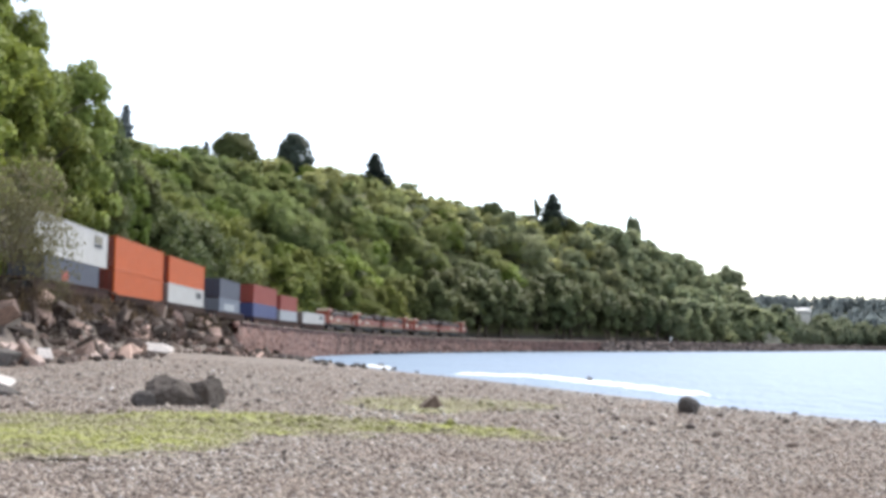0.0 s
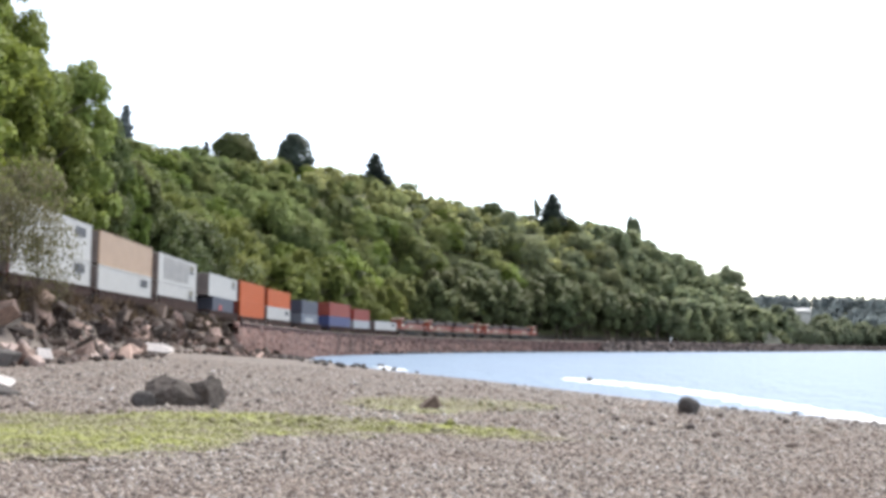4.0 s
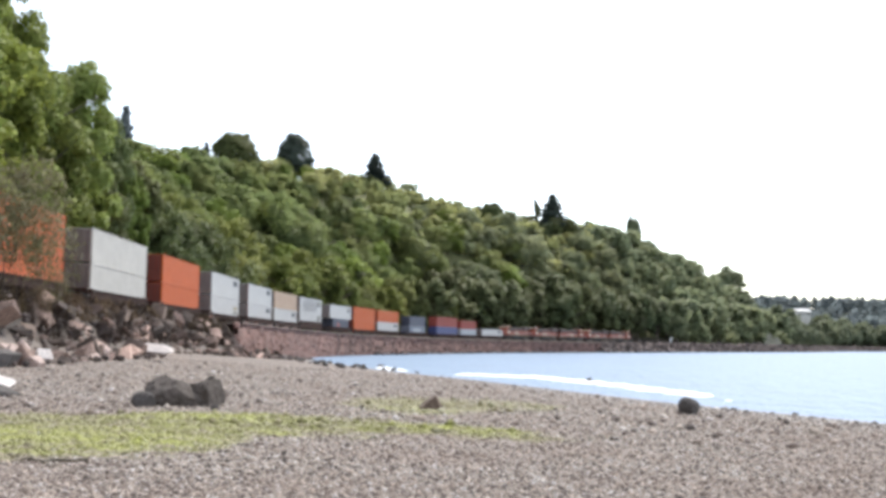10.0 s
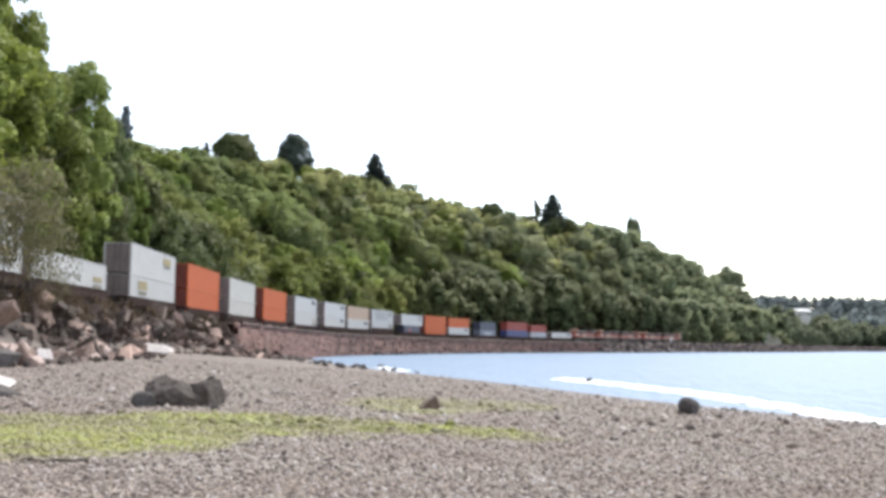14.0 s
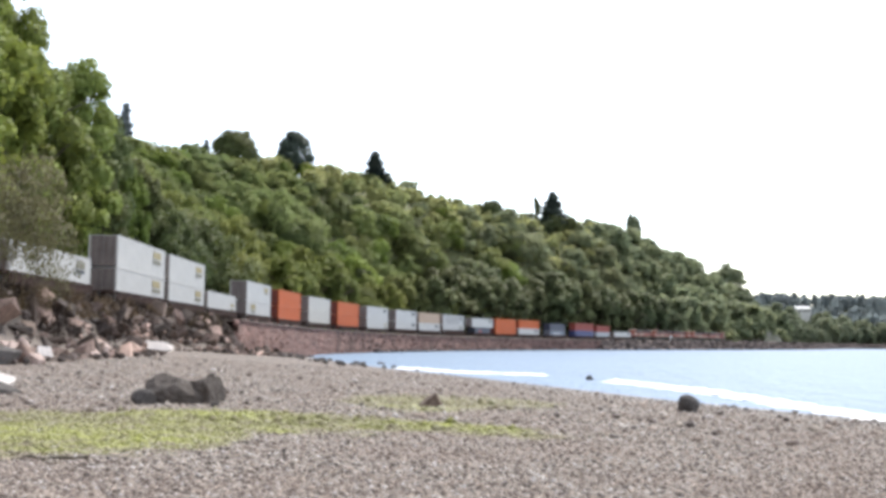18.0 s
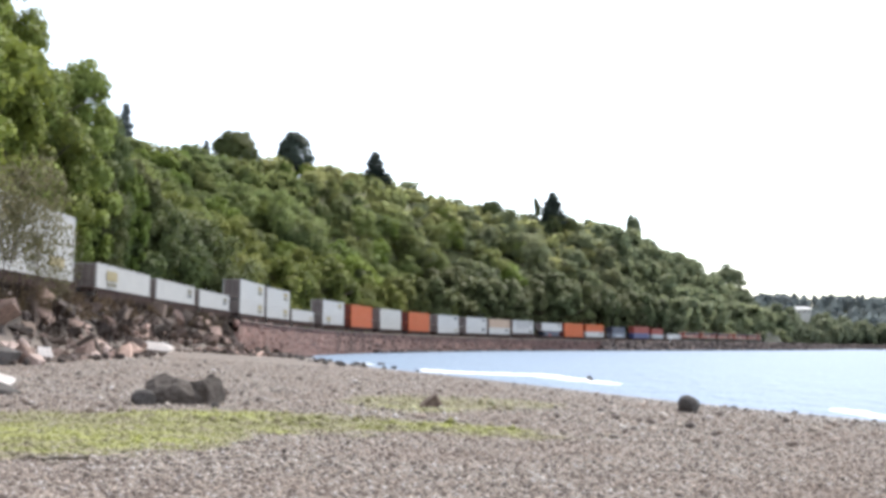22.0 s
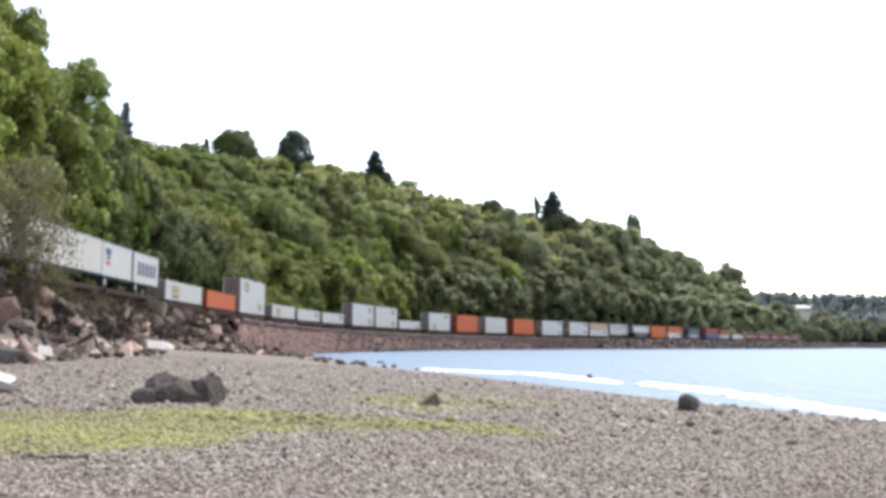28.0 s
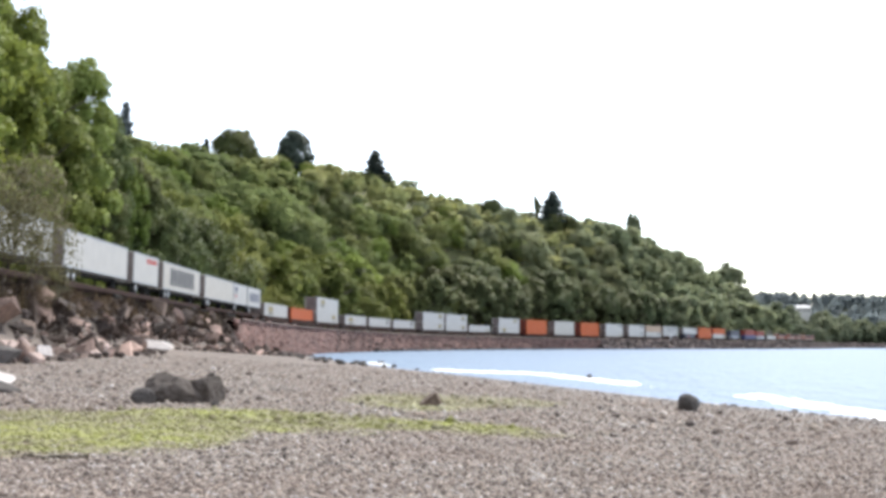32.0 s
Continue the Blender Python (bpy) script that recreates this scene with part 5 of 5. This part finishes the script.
def boulder(name, x, y, w, d, h, seed, mat, label, turn=0, sink=.12, tilt=0, broken=False, faces=(), lean=0):
    me = block_mesh(name, seed, mat, (1, 1, .8), 16) if broken else rock_mesh(name, seed, mat, (1, 1, 1), 4 if faces else 3, .3, 2 if faces else 7, (.8, 1.0) if faces else (.6, .9), faces)
    ob = tagged(piece(name, me), label, "rock")
    z = float(height([x], [y])[0])
    ob.matrix_basis = pose(x, y, z - sink * h, lean, tilt, turn) @ Matrix.Diagonal((w / 2, d / 2, h / 1.5, 1))
    return ob


boulder("boulder", -6.22, 23.0, 1.2, 1.3, .76, 407, ROCK_BROWN, "large dark grey boulder with a slanting flat top", 0, faces=(((.3, .12, .95), .74), ((.75, -.3, .6), .86)))
boulder("boulder", -5.66, 23.3, .95, 1.2, .8, 415, ROCK_BROWN, "brown-grey block of a boulder beside a rounder one", 0, sink=.16, faces=(((-.25, .05, 1), .66), ((1, -.2, .1), .74), ((-.3, -.95, .2), .85)))
boulder("boulder", -5.55, 23.9, .4, .5, .64, 409, ROCK_BROWN, "pointed dark boulder behind a lower block", 70, sink=.05)
boulder("boulder", -5.05, 21.9, .2, .2, .14, 410, ROCK_DARK, "small dark stone beside a boulder", 30)
boulder("boulder", -6.62, 21.9, .5, .45, .34, 403, ROCK_DARK, "small dark boulder beside a larger group", 10)
boulder("boulder", -.26, 25.8, .66, .55, .46, 433, ROCK_RUST, "brown wedge-shaped rock on the weedy pebbles", 0, sink=.1, faces=(((-.62, -.1, .78), .42), ((.9, -.1, .45), .62), ((.1, -1, .2), .7)))
boulder("boulder", 7.3, 29.4, .70, .6, .50, 405, ROCK_DARK, "round dark rock at the edge of the water", 15)
# one rock in two pieces: the dark one paints its shaded underside
boulder("boulder", -10.75, 23.6, 1.15, .9, .3, 406, ROCK_DARK, "dark lower piece of a beach rock, underside shade in its colour", 15)
ob = boulder("boulder", -10.85, 23.8, .9, .7, .34, 408, ROCK_PALE, "pale upper piece of the same beach rock", 15, sink=-.55)
for x, y, w, d, h, k, mat, label, turn, tilt in (
        (-18.6, 41.0, 2.0, 1.7, 1.3, 421, ROCK_DARK, "large dark block at the foot of the bank", 20, 8), (-19.9, 45.6, 2.3, 1.3, .8, 426, ROCK_SALMON, "large pinkish broken slab on the bank", -35, 38),
        (-17.7, 43.0, .9, .7, .6, 427, ROCK_SALMON, "pinkish broken block on the bank", -30, 30), (-21.2, 48.5, 1.7, 1.2, 1.0, 428, ROCK_SALMON, "pinkish block high on the bank", -20, 45),
        (-19.2, 47.6, 1.5, .8, .5, 422, ROCK_PALE, "pale slab leaning on the bank", -50, 52), (-20.2, 56.8, 1.7, 1.0, .7, 423, ROCK_SALMON, "pinkish slab leaning on the bank", -30, 40),
        (-21.6, 62.5, 1.6, 1.2, 1.0, 429, ROCK_SALMON, "pinkish broken block on the bank", -20, 35),
        (-22.3, 52.5, 1.3, .9, .6, 430, ROCK_SALMON, "pinkish slab high on the bank", -35, 48), (-20.9, 66.5, 1.2, .9, .6, 431, ROCK_SALMON, "pinkish slab at the foot of the bank", -15, 40), (-21.9, 68.5, 1.4, .9, .7, 432, ROCK_SALMON, "pinkish broken slab among dark stones", -40, 50)):
    boulder("boulder", x, y, w, d, h, k, mat, label, turn, sink=-.15, tilt=tilt, broken=True)
boulder("boulder", -21.2, 73.5, 2.4, 1.1, .45, 424, ROCK_PALE, "white weathered slab on the stone bank", 4, sink=-1.1, tilt=6, broken=True, lean=38)
rb = random.Random(77)
heap = tagged(piece("bare_slope", rock_mesh("bare_slope", 440, GRAVEL, (1, 1, 1), 3, .25, 8, (.5, .9))), "bare tan earth slope at the edge of the far woods", "slope")
hx, hy, _ = along(598, -13)
heap.matrix_basis = pose(float(hx), float(hy), float(rail_z(598)) - 1.6, 0, 12, 58) @ Matrix.Diagonal((13, 6, 5.0, 1))
for x, y, k in ((-6.5, 104, .6), (10.2, 34.5, .18), (11.8, 33.0, .16)):
    boulder("shore_stone", x, y, k * 1.3, k, k * .7, 500, ROCK_DARK, "dark stone standing in the shallow water", 20, sink=-.1 if y > 70 else .1)
boulder("shore_stone", 9.4, 62.7, .5, .45, .66, 503, ROCK_DARK, "dark rounded stone washed by the waves", 20, sink=0)
for i in range(46):
    y = 78 + 80 * rb.random()
    x = float(np.interp(y, WATER_Y, WATER_X)) + rb.uniform(-6.5, 1.0)
    k = rb.uniform(.2, .55)
    boulder("shore_stone", x, y, k * 1.3, k, k * .7, 500 + i % 6, ROCK_DARK, "small dark stone at the water's edge", rb.uniform(0, 360))


def pebbles():
    """Loose cobbles and pebbles lying on the beach."""
    rng = np.random.default_rng(8)
    protos = []
    for i in range(7):
        ring = [(math.cos(k * 1.2566 + .3 * rng.normal()), math.sin(k * 1.2566 + .3 * rng.normal()) * .85, .12 * rng.normal()) for k in range(5)]
        co = np.array(ring + [(.2 * rng.normal(), .2 * rng.normal(), .72), (0, 0, -.6)])
        fa = np.array([(k, (k + 1) % 5, 5) for k in range(5)] + [((k + 1) % 5, k, 6) for k in range(5)])
        protos.append((co, fa))
    m = 80000
    dist = 9.0 + 62 * rng.random(m) ** 2.0
    side = rng.uniform(-.5, .5, m)
    x, y = dist * side, dist
    z = height(x, y)
    keep = (z > .03) & (z < 1.6)
    x, y, z = x[keep], y[keep], z[keep]
    m = len(x)
    size = (.0145 + .027 * rng.random(m) ** 2.0) * np.where(rng.random(m) < np.where(y > 18, .03, .012), np.where(y > 18, rng.uniform(2.0, 3.4, m), 1.6), 1) * (.75 + np.minimum(y, 24) / 40)
    turn, kind = rng.uniform(0, 6.28, m), rng.integers(0, 7, m)
    co = np.stack([q[0] for q in protos])[kind] * size[:, None, None]
    c, s = np.cos(turn)[:, None], np.sin(turn)[:, None]
    v = np.stack([co[..., 0] * c - co[..., 1] * s + x[:, None], co[..., 0] * s + co[..., 1] * c + y[:, None], co[..., 2] + (z + size * .15)[:, None]], 2)
    f = protos[0][1][None] + 7 * np.arange(m)[:, None, None]
    tagged(piece("pebbles", mesh_from("pebbles", v.reshape(-1, 3), f.reshape(-1, 3), PEBBLE)), "loose grey, brown and pinkish pebbles on the beach", "pebbles", kind="stuff")


pebbles()


def kelp():
    """A strand of brown kelp on the stones by the weed."""
    rng = random.Random(5)
    mat = material("brown_kelp", (0.11, 0.085, 0.06), 0.6, 0.4, 6.0, 0.3)
    ob = tagged(new("kelp_strand"), "strand of dark brown kelp on the pebbles", "kelp")
    ob.matrix_basis = pose(-4.45, 11.75, float(height([-4.45], [11.75])[0]), 0, 0, 8)
    for j in range(2):
        bm = bmesh.new()
        last = None
        for i in range(9):
            p = Vector((j * .32 - .5 + i * .055 + rng.uniform(-.01, .01), .05 * math.sin(i * .9 + j * 2) + rng.uniform(-.06, .06), .02 + rng.uniform(0, .035)))
            if last is not None:
                rod(bm, last, p, .022, 6, .018)
            last = p
        part("frond", bm, mat, ob)


kelp()

motions()
